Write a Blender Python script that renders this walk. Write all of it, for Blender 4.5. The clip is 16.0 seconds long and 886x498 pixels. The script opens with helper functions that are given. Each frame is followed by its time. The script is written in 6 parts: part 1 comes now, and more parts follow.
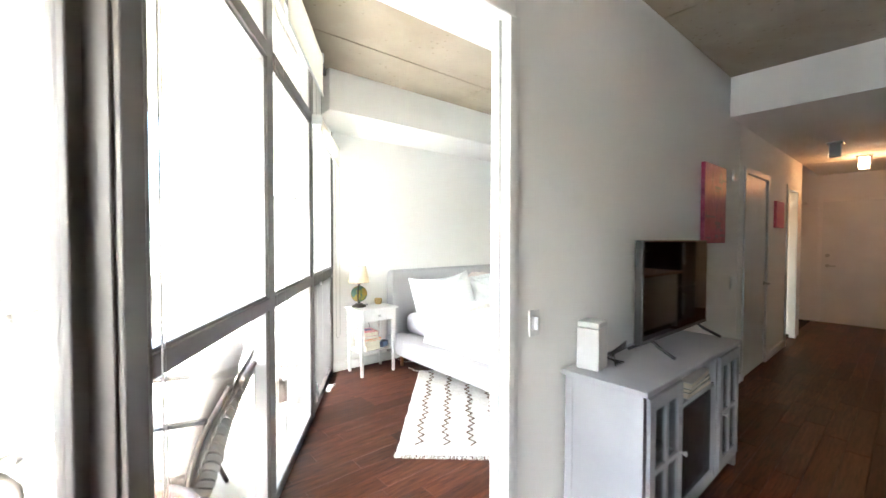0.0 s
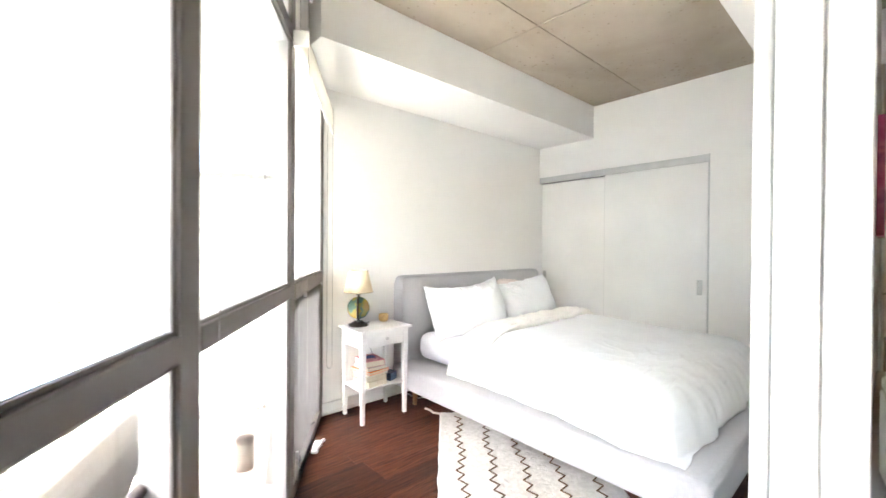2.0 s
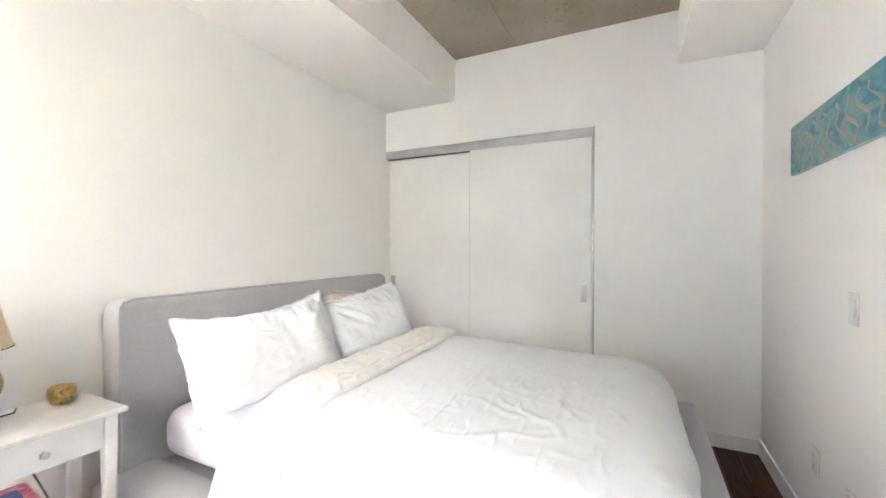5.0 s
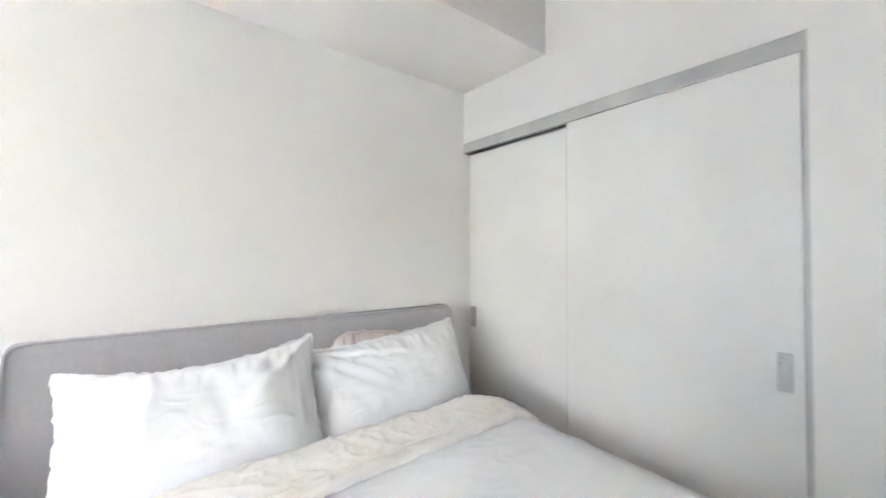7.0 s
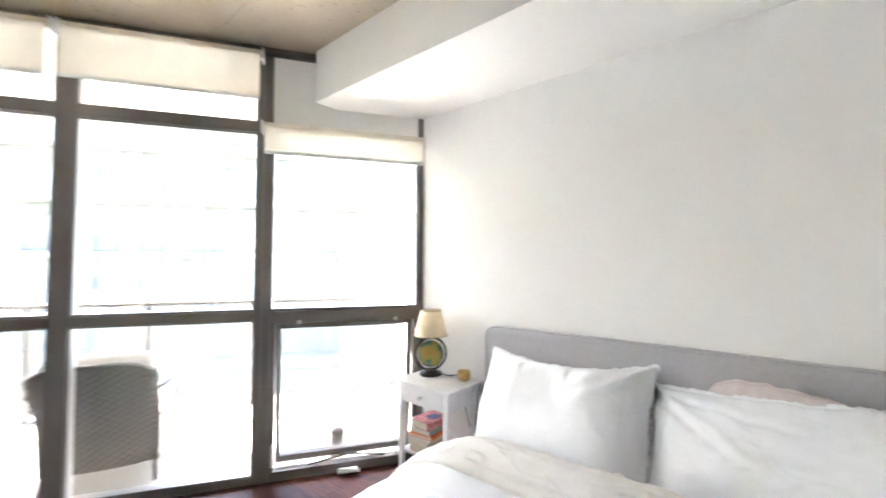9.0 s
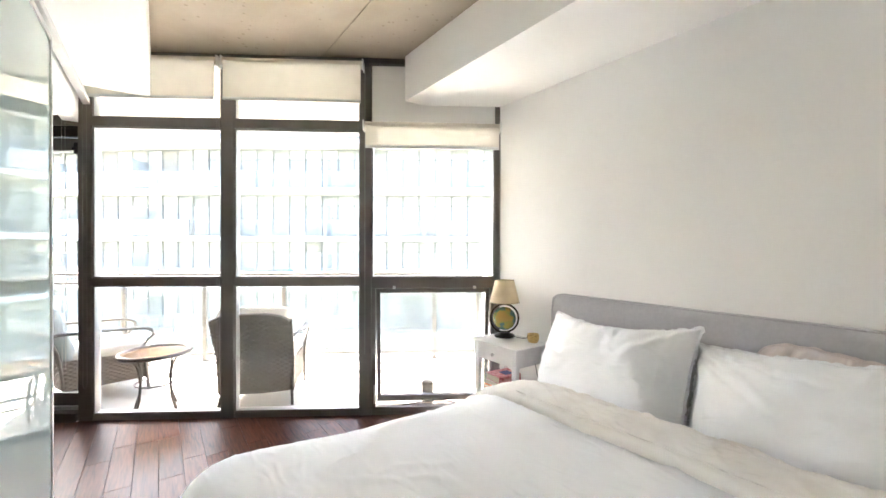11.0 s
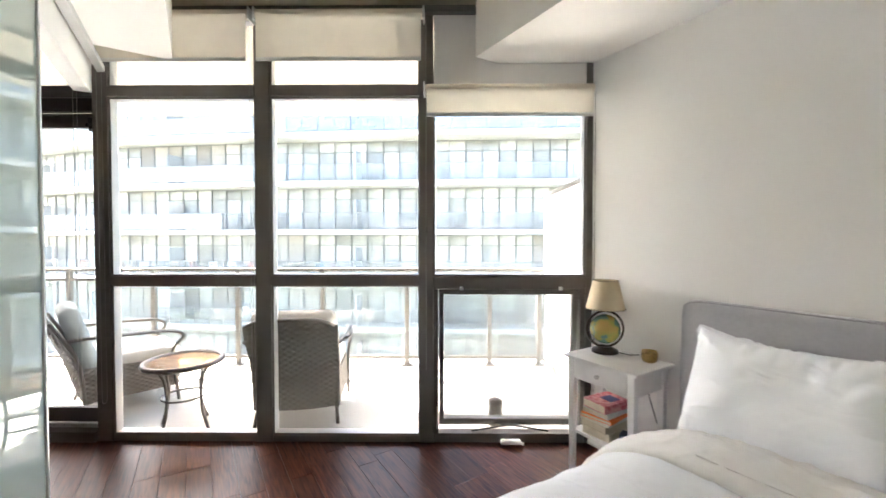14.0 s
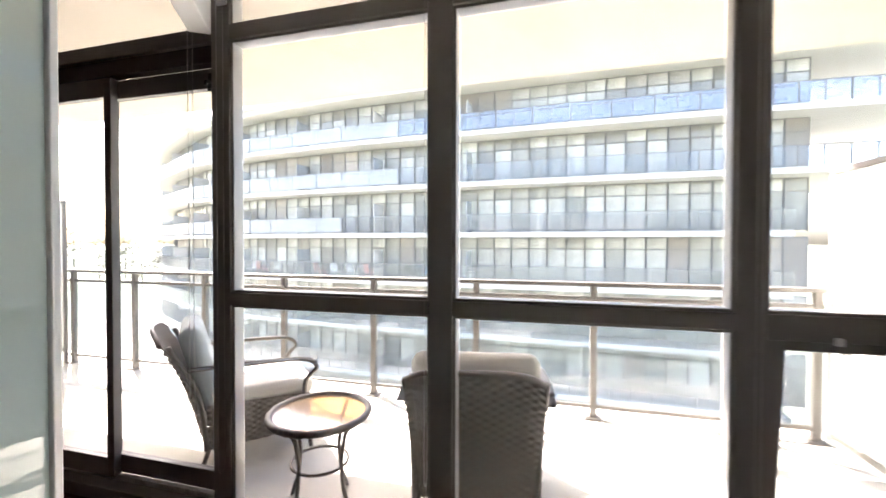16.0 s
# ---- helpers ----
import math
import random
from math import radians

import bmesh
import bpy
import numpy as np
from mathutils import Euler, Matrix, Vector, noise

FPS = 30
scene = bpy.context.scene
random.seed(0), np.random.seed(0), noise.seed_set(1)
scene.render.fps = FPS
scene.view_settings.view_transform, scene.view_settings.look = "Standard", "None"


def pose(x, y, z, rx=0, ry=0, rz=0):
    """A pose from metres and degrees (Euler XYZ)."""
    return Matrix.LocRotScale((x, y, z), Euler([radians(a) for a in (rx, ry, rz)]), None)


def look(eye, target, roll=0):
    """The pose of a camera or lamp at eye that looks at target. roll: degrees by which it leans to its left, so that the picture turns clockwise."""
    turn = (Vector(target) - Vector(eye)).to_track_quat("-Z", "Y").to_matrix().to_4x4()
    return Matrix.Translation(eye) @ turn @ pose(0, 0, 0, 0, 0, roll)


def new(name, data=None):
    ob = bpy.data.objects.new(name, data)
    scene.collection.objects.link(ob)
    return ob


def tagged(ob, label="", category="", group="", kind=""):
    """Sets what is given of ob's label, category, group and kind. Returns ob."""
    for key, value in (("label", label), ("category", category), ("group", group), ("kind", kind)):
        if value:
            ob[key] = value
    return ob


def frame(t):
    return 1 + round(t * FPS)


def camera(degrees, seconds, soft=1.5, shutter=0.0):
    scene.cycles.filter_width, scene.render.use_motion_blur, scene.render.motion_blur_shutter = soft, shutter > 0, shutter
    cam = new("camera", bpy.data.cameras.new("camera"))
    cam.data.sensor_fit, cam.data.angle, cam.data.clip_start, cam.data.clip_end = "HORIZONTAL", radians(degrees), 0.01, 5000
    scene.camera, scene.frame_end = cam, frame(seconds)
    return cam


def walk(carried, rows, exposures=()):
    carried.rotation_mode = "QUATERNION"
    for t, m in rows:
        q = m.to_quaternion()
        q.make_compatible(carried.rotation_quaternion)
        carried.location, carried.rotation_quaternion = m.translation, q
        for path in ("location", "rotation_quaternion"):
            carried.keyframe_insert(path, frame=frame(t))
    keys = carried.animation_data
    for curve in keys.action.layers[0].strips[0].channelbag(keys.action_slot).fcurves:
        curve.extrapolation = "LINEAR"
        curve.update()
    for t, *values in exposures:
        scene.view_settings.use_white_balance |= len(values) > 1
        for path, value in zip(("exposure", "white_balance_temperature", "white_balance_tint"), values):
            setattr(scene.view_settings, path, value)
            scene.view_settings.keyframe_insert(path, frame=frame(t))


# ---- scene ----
cam = camera(96.2, 16.0, shutter=0.4)
PATH = [
    (0, (0.024, 0.216, 1.431), (1.309, 1.748, 1.38), 0.1),
    (0.5, (0.11, 0.488, 1.404), (1.387, 2.027, 1.399), -0.1),
    (1, (0.222, 0.806, 1.364), (1.494, 2.349, 1.363), -0.1),
    (1.5, (0.328, 1.107, 1.345), (1.611, 2.641, 1.342), 0.2),
    (2, (0.489, 1.285, 1.33), (1.818, 2.779, 1.315), 0.4),
    (2.5, (0.606, 1.517, 1.316), (2.118, 2.826, 1.299), 0.6),
    (3, (0.741, 1.673, 1.3), (2.355, 2.853, 1.286), 0.4),
    (3.5, (0.916, 1.825, 1.292), (2.585, 2.927, 1.28), 0.4),
    (4, (1.102, 1.967, 1.302), (2.831, 2.972, 1.287), 0.3),
    (4.5, (1.329, 2.095, 1.303), (3.13, 2.964, 1.285), 0.2),
    (7, (2.836, 2.09, 1.377), (4.079, 3.656, 1.419), 0.1),
    (7.5, (3.146, 2.077, 1.426), (3.767, 3.977, 1.452), 0.2),
    (8, (3.454, 2.077, 1.464), (3.483, 4.077, 1.479), 0.1),
    (8.5, (3.684, 2.031, 1.469), (3.001, 3.91, 1.519), -0.0),
    (9, (3.897, 2.028, 1.452), (2.604, 3.551, 1.525), 0.1),
    (9.5, (4.054, 1.991, 1.447), (2.485, 3.23, 1.499), -0.0),
    (12, (4.29, 1.889, 1.356), (2.66, 3.048, 1.326), 0.0),
    (12.5, (4.254, 1.912, 1.375), (2.628, 3.077, 1.329), 0.1),
    (13, (4.088, 1.935, 1.364), (2.46, 3.096, 1.328), 0.0),
    (13.5, (3.823, 1.959, 1.383), (2.162, 3.071, 1.336), 0.1),
    (14, (3.577, 1.963, 1.375), (1.88, 3.02, 1.33), 0.0),
    (14.5, (3.288, 1.958, 1.36), (1.537, 2.923, 1.315), 0.0),
    (15, (2.957, 1.943, 1.379), (1.16, 2.818, 1.327), 0.1),
    (15.5, (2.563, 1.900, 1.391), (0.714, 2.660, 1.340), 0.15),
    (16, (2.225, 1.868, 1.370), (0.318, 2.471, 1.340), 0.1),
]
EXPOSURES = [(0.0, 5.98, 6050, 10), (0.6, 5.98, 6050, 10), (1.2, 5.75, 6150, 12), (1.5, 5.77, 6150, 12), (2.5, 5.68, 6350, 15), (4.5, 5.58, 6350, 15), (7.0, 5.62, 5950, 15), (8.0, 5.65, 5900, 15), (9.5, 5.5, 6200, 15), (12.0, 5.18, 6400, 14), (14.0, 4.7, 6400, 14), (15.0, 4.38, 6500, 16), (15.5, 4.25, 6500, 17), (16.0, 4.1, 6550, 18)]
walk(cam, [(t, look(eye, target, roll)) for t, eye, target, roll in PATH], EXPOSURES)

# ---- the window wall's own frame: x along the glass, y outwards, z up ----
WIN = pose(0.062, 1.436, 0, 0, 0, 57.6)

# ---- world and sun ----
SUN_LOCAL = Vector((-2.4, 1.52, 2.98)).normalized()      # towards the sun
SUN_DIR = (WIN.to_3x3() @ SUN_LOCAL).normalized()
world = bpy.data.worlds.new("sky_world")
scene.world = world
world.use_nodes = True
wn = world.node_tree.nodes
sky = wn.new("ShaderNodeTexSky")
sky.sky_type, sky.sun_disc = "NISHITA", False
sky.sun_elevation = math.asin(SUN_DIR.z)
sky.sun_rotation = math.atan2(SUN_DIR.x, SUN_DIR.y)
sky.air_density, sky.dust_density = 1.0, 4.0
world.node_tree.links.new(sky.outputs[0], wn["Background"].inputs["Color"])
wn["Background"].inputs["Strength"].default_value = 0.13
sun = new("sun", bpy.data.lights.new("sun", "SUN"))
sun.data.energy, sun.data.angle, sun.data.color = 5.0, radians(0.6), (1.0, 0.95, 0.87)
sun.matrix_world = look(SUN_DIR * 40, (0, 0, 0))


# ---- materials ----
def shade(name, base, rough=0.6, metal=0.0, other=None, scale=6.0, grain=120.0, bump=0.06, spec=0.5, coat=0.0, sheen=0.0, per_object=0.0):
    """A painted or natural surface: two scales of colour variation and fine relief."""
    m = bpy.data.materials.new(name)
    m.use_nodes = True
    nt = m.node_tree
    n, l = nt.nodes, nt.links
    b = n["Principled BSDF"]
    other = other or tuple(c * 0.9 for c in base)
    tc = n.new("ShaderNodeTexCoord")
    big = n.new("ShaderNodeTexNoise")
    big.inputs["Scale"].default_value, big.inputs["Detail"].default_value = scale, 5
    fine = n.new("ShaderNodeTexNoise")
    fine.inputs["Scale"].default_value, fine.inputs["Detail"].default_value = grain, 3
    l.new(tc.outputs["Object"], big.inputs["Vector"])
    l.new(tc.outputs["Object"], fine.inputs["Vector"])
    ramp = n.new("ShaderNodeMapRange")
    ramp.inputs["From Min"].default_value, ramp.inputs["From Max"].default_value = 0.35, 0.65
    l.new(big.outputs["Fac"], ramp.inputs["Value"])
    mix = n.new("ShaderNodeMix")
    mix.data_type = "RGBA"
    mix.inputs["A"].default_value, mix.inputs["B"].default_value = (*base, 1), (*other, 1)
    l.new(ramp.outputs["Result"], mix.inputs["Factor"])
    out = mix.outputs["Result"]
    if per_object:
        info = n.new("ShaderNodeObjectInfo")
        hsv = n.new("ShaderNodeHueSaturation")
        mr = n.new("ShaderNodeMapRange")
        mr.inputs["To Min"].default_value, mr.inputs["To Max"].default_value = 1 - per_object, 1 + per_object
        l.new(info.outputs["Random"], mr.inputs["Value"])
        l.new(mr.outputs["Result"], hsv.inputs["Value"])
        l.new(out, hsv.inputs["Color"])
        out = hsv.outputs["Color"]
    l.new(out, b.inputs["Base Color"])
    b.inputs["Metallic"].default_value = metal
    b.inputs["Specular IOR Level"].default_value = spec
    b.inputs["Coat Weight"].default_value = coat
    b.inputs["Sheen Weight"].default_value = sheen
    rr = n.new("ShaderNodeMapRange")
    rr.inputs["To Min"].default_value, rr.inputs["To Max"].default_value = max(0.02, rough - min(0.08, rough * 0.25)), min(1, rough + min(0.08, rough * 0.25))
    l.new(fine.outputs["Fac"], rr.inputs["Value"])
    if metal and not bump:
        b.inputs["Roughness"].default_value = rough
    else:
        l.new(rr.outputs["Result"], b.inputs["Roughness"])
    if bump:
        bp = n.new("ShaderNodeBump")
        bp.inputs["Strength"].default_value, bp.inputs["Distance"].default_value = bump, 0.004
        l.new(fine.outputs["Fac"], bp.inputs["Height"])
        l.new(bp.outputs["Normal"], b.inputs["Normal"])
    return m


def concrete(name, base, other, seams_x=(), seams_y=()):
    """Cast concrete: clouds, small pits, and formwork seams along given lines."""
    m = shade(name, base, 0.85, other=other, scale=1.6, grain=45, bump=0.25)
    n, l = m.node_tree.nodes, m.node_tree.links
    b = n["Principled BSDF"]
    colour = b.inputs["Base Color"].links[0].from_socket
    tc = n.new("ShaderNodeTexCoord")
    vor = n.new("ShaderNodeTexVoronoi")
    vor.inputs["Scale"].default_value = 16
    l.new(tc.outputs["Object"], vor.inputs["Vector"])
    patch = n.new("ShaderNodeTexNoise")
    patch.inputs["Scale"].default_value = 2.3
    l.new(tc.outputs["Object"], patch.inputs["Vector"])
    gate = n.new("ShaderNodeMath")
    gate.operation = "MULTIPLY_ADD"
    gate.inputs[1].default_value, gate.inputs[2].default_value = 0.5, -0.13
    l.new(patch.outputs["Fac"], gate.inputs[0])
    pit = n.new("ShaderNodeMath")
    pit.operation = "LESS_THAN"
    l.new(vor.outputs["Distance"], pit.inputs[0])
    l.new(gate.outputs[0], pit.inputs[1])
    dim = n.new("ShaderNodeMath")
    dim.operation, dim.inputs[1].default_value = "MULTIPLY", 0.45
    l.new(pit.outputs[0], dim.inputs[0])
    mx = n.new("ShaderNodeMix")
    mx.data_type = "RGBA"
    mx.inputs["B"].default_value = (base[0] * 0.45, base[1] * 0.42, base[2] * 0.38, 1)
    l.new(dim.outputs[0], mx.inputs["Factor"])
    l.new(colour, mx.inputs["A"])
    out = mx.outputs["Result"]
    # broad water stains
    st = n.new("ShaderNodeTexNoise")
    st.inputs["Scale"].default_value, st.inputs["Detail"].default_value, st.inputs["Distortion"].default_value = 0.9, 8, 1.2
    l.new(tc.outputs["Object"], st.inputs["Vector"])
    sr = n.new("ShaderNodeMapRange")
    sr.inputs["From Min"].default_value, sr.inputs["From Max"].default_value, sr.inputs["To Max"].default_value = 0.5, 0.72, 0.5
    l.new(st.outputs["Fac"], sr.inputs["Value"])
    m2 = n.new("ShaderNodeMix")
    m2.data_type = "RGBA"
    m2.inputs["B"].default_value = (other[0] * 0.72, other[1] * 0.68, other[2] * 0.6, 1)
    l.new(sr.outputs["Result"], m2.inputs["Factor"])
    l.new(out, m2.inputs["A"])
    l.new(m2.outputs["Result"], b.inputs["Base Color"])
    return m


def wood_floor(name):
    m = bpy.data.materials.new(name)
    m.use_nodes = True
    n, l = m.node_tree.nodes, m.node_tree.links
    b = n["Principled BSDF"]
    tc, info, geo = n.new("ShaderNodeTexCoord"), n.new("ShaderNodeObjectInfo"), n.new("ShaderNodeNewGeometry")
    mp = n.new("ShaderNodeMapping")
    mp.inputs["Scale"].default_value = (1.2, 16, 8)
    add = n.new("ShaderNodeVectorMath")
    add.operation = "ADD"
    both = n.new("ShaderNodeMath")
    both.operation = "ADD"
    l.new(info.outputs["Random"], both.inputs[0])
    l.new(geo.outputs["Random Per Island"], both.inputs[1])
    sc = n.new("ShaderNodeMath")
    sc.operation, sc.inputs[1].default_value = "MULTIPLY", 37.0
    l.new(both.outputs[0], sc.inputs[0])
    l.new(tc.outputs["Object"], add.inputs[0])
    l.new(sc.outputs[0], add.inputs[1])
    l.new(add.outputs[0], mp.inputs["Vector"])
    grain = n.new("ShaderNodeTexNoise")
    grain.inputs["Scale"].default_value, grain.inputs["Detail"].default_value, grain.inputs["Distortion"].default_value = 4.5, 8, 0.8
    l.new(mp.outputs[0], grain.inputs["Vector"])
    ramp = n.new("ShaderNodeValToRGB")
    ramp.color_ramp.elements[0].color, ramp.color_ramp.elements[1].color = (0.026, 0.0085, 0.005, 1), (0.105, 0.037, 0.0195, 1)
    ramp.color_ramp.elements[0].position, ramp.color_ramp.elements[1].position = 0.3, 0.72
    l.new(grain.outputs["Fac"], ramp.inputs["Fac"])
    hsv = n.new("ShaderNodeHueSaturation")
    fr = n.new("ShaderNodeMath")
    fr.operation = "FRACT"
    l.new(both.outputs[0], fr.inputs[0])
    mr = n.new("ShaderNodeMapRange")
    mr.inputs["To Min"].default_value, mr.inputs["To Max"].default_value = 0.6, 1.45
    l.new(fr.outputs[0], mr.inputs["Value"])
    l.new(mr.outputs["Result"], hsv.inputs["Value"])
    l.new(ramp.outputs["Color"], hsv.inputs["Color"])
    l.new(hsv.outputs["Color"], b.inputs["Base Color"])
    b.inputs["Roughness"].default_value = 0.36
    b.inputs["Specular IOR Level"].default_value = 0.12
    bp = n.new("ShaderNodeBump")
    bp.inputs["Strength"].default_value, bp.inputs["Distance"].default_value = 0.15, 0.002
    l.new(grain.outputs["Fac"], bp.inputs["Height"])
    l.new(bp.outputs["Normal"], b.inputs["Normal"])
    return m


def glass(name, tint, gloss=0.05, haze=0.0, haze_colour=(0.9, 0.95, 0.95)):
    """A flat pane: tinted, with a mirror gloss by Fresnel and some diffuse haze, for dust and for a veil of glare."""
    m = bpy.data.materials.new(name)
    m.use_nodes = True
    n, l = m.node_tree.nodes, m.node_tree.links
    n.remove(n["Principled BSDF"])
    tr, gl, lw = n.new("ShaderNodeBsdfTransparent"), n.new("ShaderNodeBsdfGlossy"), n.new("ShaderNodeLayerWeight")
    pw, fr = n.new("ShaderNodeMath"), n.new("ShaderNodeMath")
    pw.operation, pw.inputs[1].default_value = "POWER", 5.0
    fr.operation, fr.inputs[1].default_value, fr.inputs[2].default_value = "MULTIPLY_ADD", 0.9, 0.035
    lw.inputs["Blend"].default_value = 0.5
    l.new(lw.outputs["Facing"], pw.inputs[0])
    l.new(pw.outputs[0], fr.inputs[0])
    tr.inputs["Color"].default_value = (*tint, 1)
    gl.inputs["Roughness"].default_value = gloss
    mix = n.new("ShaderNodeMixShader")
    l.new(fr.outputs[0], mix.inputs["Fac"])
    src = tr.outputs[0]
    if haze:
        df = n.new("ShaderNodeBsdfDiffuse")
        df.inputs["Color"].default_value = (*haze_colour, 1)
        mh = n.new("ShaderNodeMixShader")
        ns = n.new("ShaderNodeTexNoise")
        ns.inputs["Scale"].default_value = 3
        mr = n.new("ShaderNodeMapRange")
        mr.inputs["To Min"].default_value, mr.inputs["To Max"].default_value = haze * 0.6, haze * 1.4
        l.new(ns.outputs["Fac"], mr.inputs["Value"])
        l.new(mr.outputs["Result"], mh.inputs["Fac"])
        l.new(tr.outputs[0], mh.inputs[1])
        l.new(df.outputs[0], mh.inputs[2])
        src = mh.outputs[0]
    l.new(src, mix.inputs[1])
    l.new(gl.outputs[0], mix.inputs[2])
    l.new(mix.outputs[0], n["Material Output"].inputs["Surface"])
    return m


def glow(name, colour, strength):
    m = shade(name, colour, 0.5)
    b = m.node_tree.nodes["Principled BSDF"]
    b.inputs["Emission Color"].default_value, b.inputs["Emission Strength"].default_value = (*colour, 1), strength
    return m


WALL = shade("wall_paint", (0.88, 0.865, 0.84), 0.75, other=(0.865, 0.85, 0.825), scale=1.2, grain=260, bump=0.05)
TRIM = shade("white_trim_paint", (0.82, 0.815, 0.80), 0.4, scale=2, grain=90, bump=0.02)
PANEL = shade("closet_panel_white", (0.88, 0.87, 0.85), 0.5, scale=1.0, grain=200, bump=0.03)
PANEL_EDGE = shade("closet_panel_edge", (0.62, 0.61, 0.60), 0.5, bump=0)
CEILING = concrete("cast_concrete", (0.44, 0.38, 0.30), (0.37, 0.315, 0.245))
FLOOR = wood_floor("dark_cherry_plank")
FLOOR_BASE = shade("floor_joint_dark", (0.012, 0.006, 0.004), 0.8)
ALU = shade("bronze_aluminium", (0.135, 0.123, 0.116), 0.42, 0.12, other=(0.155, 0.142, 0.134), scale=3, grain=30, bump=0, spec=0.35)
BLACK = shade("black_gasket", (0.012, 0.012, 0.013), 0.6)
STEEL = shade("brushed_steel", (0.55, 0.55, 0.54), 0.3, 1.0)
CHAIN = shade("grey_steel_beads", (0.24, 0.23, 0.22), 0.4, 0.6, bump=0)
TRACK = shade("track_aluminium", (0.60, 0.60, 0.59), 0.4, 0.3)
# haze here is thin dust plus an imitated veil of glare that lifts darks
PANE = glass("window_pane", (0.80, 0.815, 0.815), 0.01, haze=0.05)
RAIL_GLASS = glass("railing_glass", (0.84, 0.88, 0.89), 0.02, haze=0.035)
FROST = shade("back_painted_glass", (0.36, 0.43, 0.40), 0.02, spec=0.32, coat=0.0, scale=0.7, grain=20, bump=0.0)
BLIND = shade("roller_blind_fabric", (0.78, 0.74, 0.66), 0.85, grain=420, bump=0.12)
def backlit(m, colour, share):
    """Lets some light through a thin cloth."""
    n, l = m.node_tree.nodes, m.node_tree.links
    t, mix = n.new("ShaderNodeBsdfTranslucent"), n.new("ShaderNodeMixShader")
    t.inputs["Color"].default_value, mix.inputs["Fac"].default_value = (*colour, 1), share
    l.new(n["Principled BSDF"].outputs[0], mix.inputs[1])
    l.new(t.outputs[0], mix.inputs[2])
    l.new(mix.outputs[0], n["Material Output"].inputs["Surface"])


def wrinkled(m, scale=11.0, strength=0.35, depth=0.012):
    """Adds soft creases of cloth to the fine weave."""
    n, l = m.node_tree.nodes, m.node_tree.links
    b = n["Principled BSDF"]
    tc, ns, bp = n.new("ShaderNodeTexCoord"), n.new("ShaderNodeTexNoise"), n.new("ShaderNodeBump")
    mp = n.new("ShaderNodeMapping")
    mp.inputs["Rotation"].default_value, mp.inputs["Scale"].default_value = (0.3, 0.2, 0.6), (1.0, 2.4, 1.0)
    ns.noise_type = "RIDGED_MULTIFRACTAL"
    ns.inputs["Scale"].default_value, ns.inputs["Detail"].default_value, ns.inputs["Distortion"].default_value = scale * 0.4, 3, 1.2
    bp.inputs["Strength"].default_value, bp.inputs["Distance"].default_value = strength, depth
    l.new(tc.outputs["Object"], mp.inputs["Vector"])
    l.new(mp.outputs[0], ns.inputs["Vector"])
    l.new(ns.outputs["Fac"], bp.inputs["Height"])
    l.new(b.inputs["Normal"].links[0].from_socket, bp.inputs["Normal"])
    l.new(bp.outputs["Normal"], b.inputs["Normal"])


backlit(BLIND, (0.80, 0.73, 0.62), 0.32)
PLASTIC = shade("white_plastic", (0.80, 0.80, 0.78), 0.35, grain=60, bump=0.01)
FABRIC = shade("grey_upholstery", (0.46, 0.457, 0.465), 0.95, other=(0.435, 0.432, 0.44), scale=60, grain=700, bump=0.25, spec=0.2, sheen=0.2)
LINEN = shade("white_linen", (0.875, 0.885, 0.895), 0.95, other=(0.85, 0.86, 0.87), scale=5, grain=600, bump=0.18, spec=0.15, sheen=0.1)
LINEN_BACK = shade("linen_reverse", (0.85, 0.83, 0.785), 0.95, other=(0.80, 0.775, 0.725), scale=9, grain=600, bump=0.2, spec=0.15)
wrinkled(LINEN, 15, 0.6, 0.010)
wrinkled(LINEN_BACK, 14, 0.75, 0.012)
LINEN_PINK = shade("blush_linen", (0.78, 0.70, 0.67), 0.95, grain=600, bump=0.2, spec=0.15)
SHEET = shade("fitted_sheet", (0.79, 0.78, 0.84), 0.95, grain=500, bump=0.1, spec=0.15)
wrinkled(SHEET, 12, 0.7, 0.014)
WHITE_WOOD = shade("white_lacquered_wood", (0.81, 0.80, 0.79), 0.4, scale=8, grain=60, bump=0.03)
OAK = shade("honey_wood", (0.36, 0.19, 0.085), 0.5, other=(0.27, 0.135, 0.06), scale=14, grain=90, bump=0.06)
PALE_WOOD = shade("pale_honey_wood", (0.55, 0.37, 0.24), 0.5, other=(0.47, 0.30, 0.19), scale=14, grain=90, bump=0.06)
WOOL = shade("cream_shag_wool", (0.74, 0.71, 0.66), 1.0, other=(0.62, 0.59, 0.54), scale=35, grain=330, bump=0.8, spec=0.1)
BROWN_YARN = shade("brown_yarn", (0.15, 0.085, 0.052), 1.0, scale=40, grain=300, bump=0.5, spec=0.1)
SHADE_PARCH = shade("parchment_shade", (0.74, 0.62, 0.42), 0.7, other=(0.66, 0.53, 0.34), scale=10, grain=160, bump=0.05)
BRONZE = shade("dark_bronze", (0.045, 0.032, 0.024), 0.4, 0.5)
BRASS = shade("brushed_brass", (0.58, 0.40, 0.17), 0.28, 1.0)
GREY_PAINT = shade("dove_grey_paint", (0.36, 0.365, 0.385), 0.42, scale=3, grain=70, bump=0.04)
SPEAKER = shade("off_white_speaker", (0.60, 0.595, 0.58), 0.45, grain=60, bump=0.02)
TV_BLACK = shade("tv_bezel", (0.02, 0.02, 0.022), 0.35)
SCREEN = shade("tv_screen", (0.010, 0.010, 0.011), 0.04, spec=0.6, bump=0)
PAPER = shade("page_edges", (0.72, 0.66, 0.54), 0.9, scale=60, grain=400, bump=0.2)
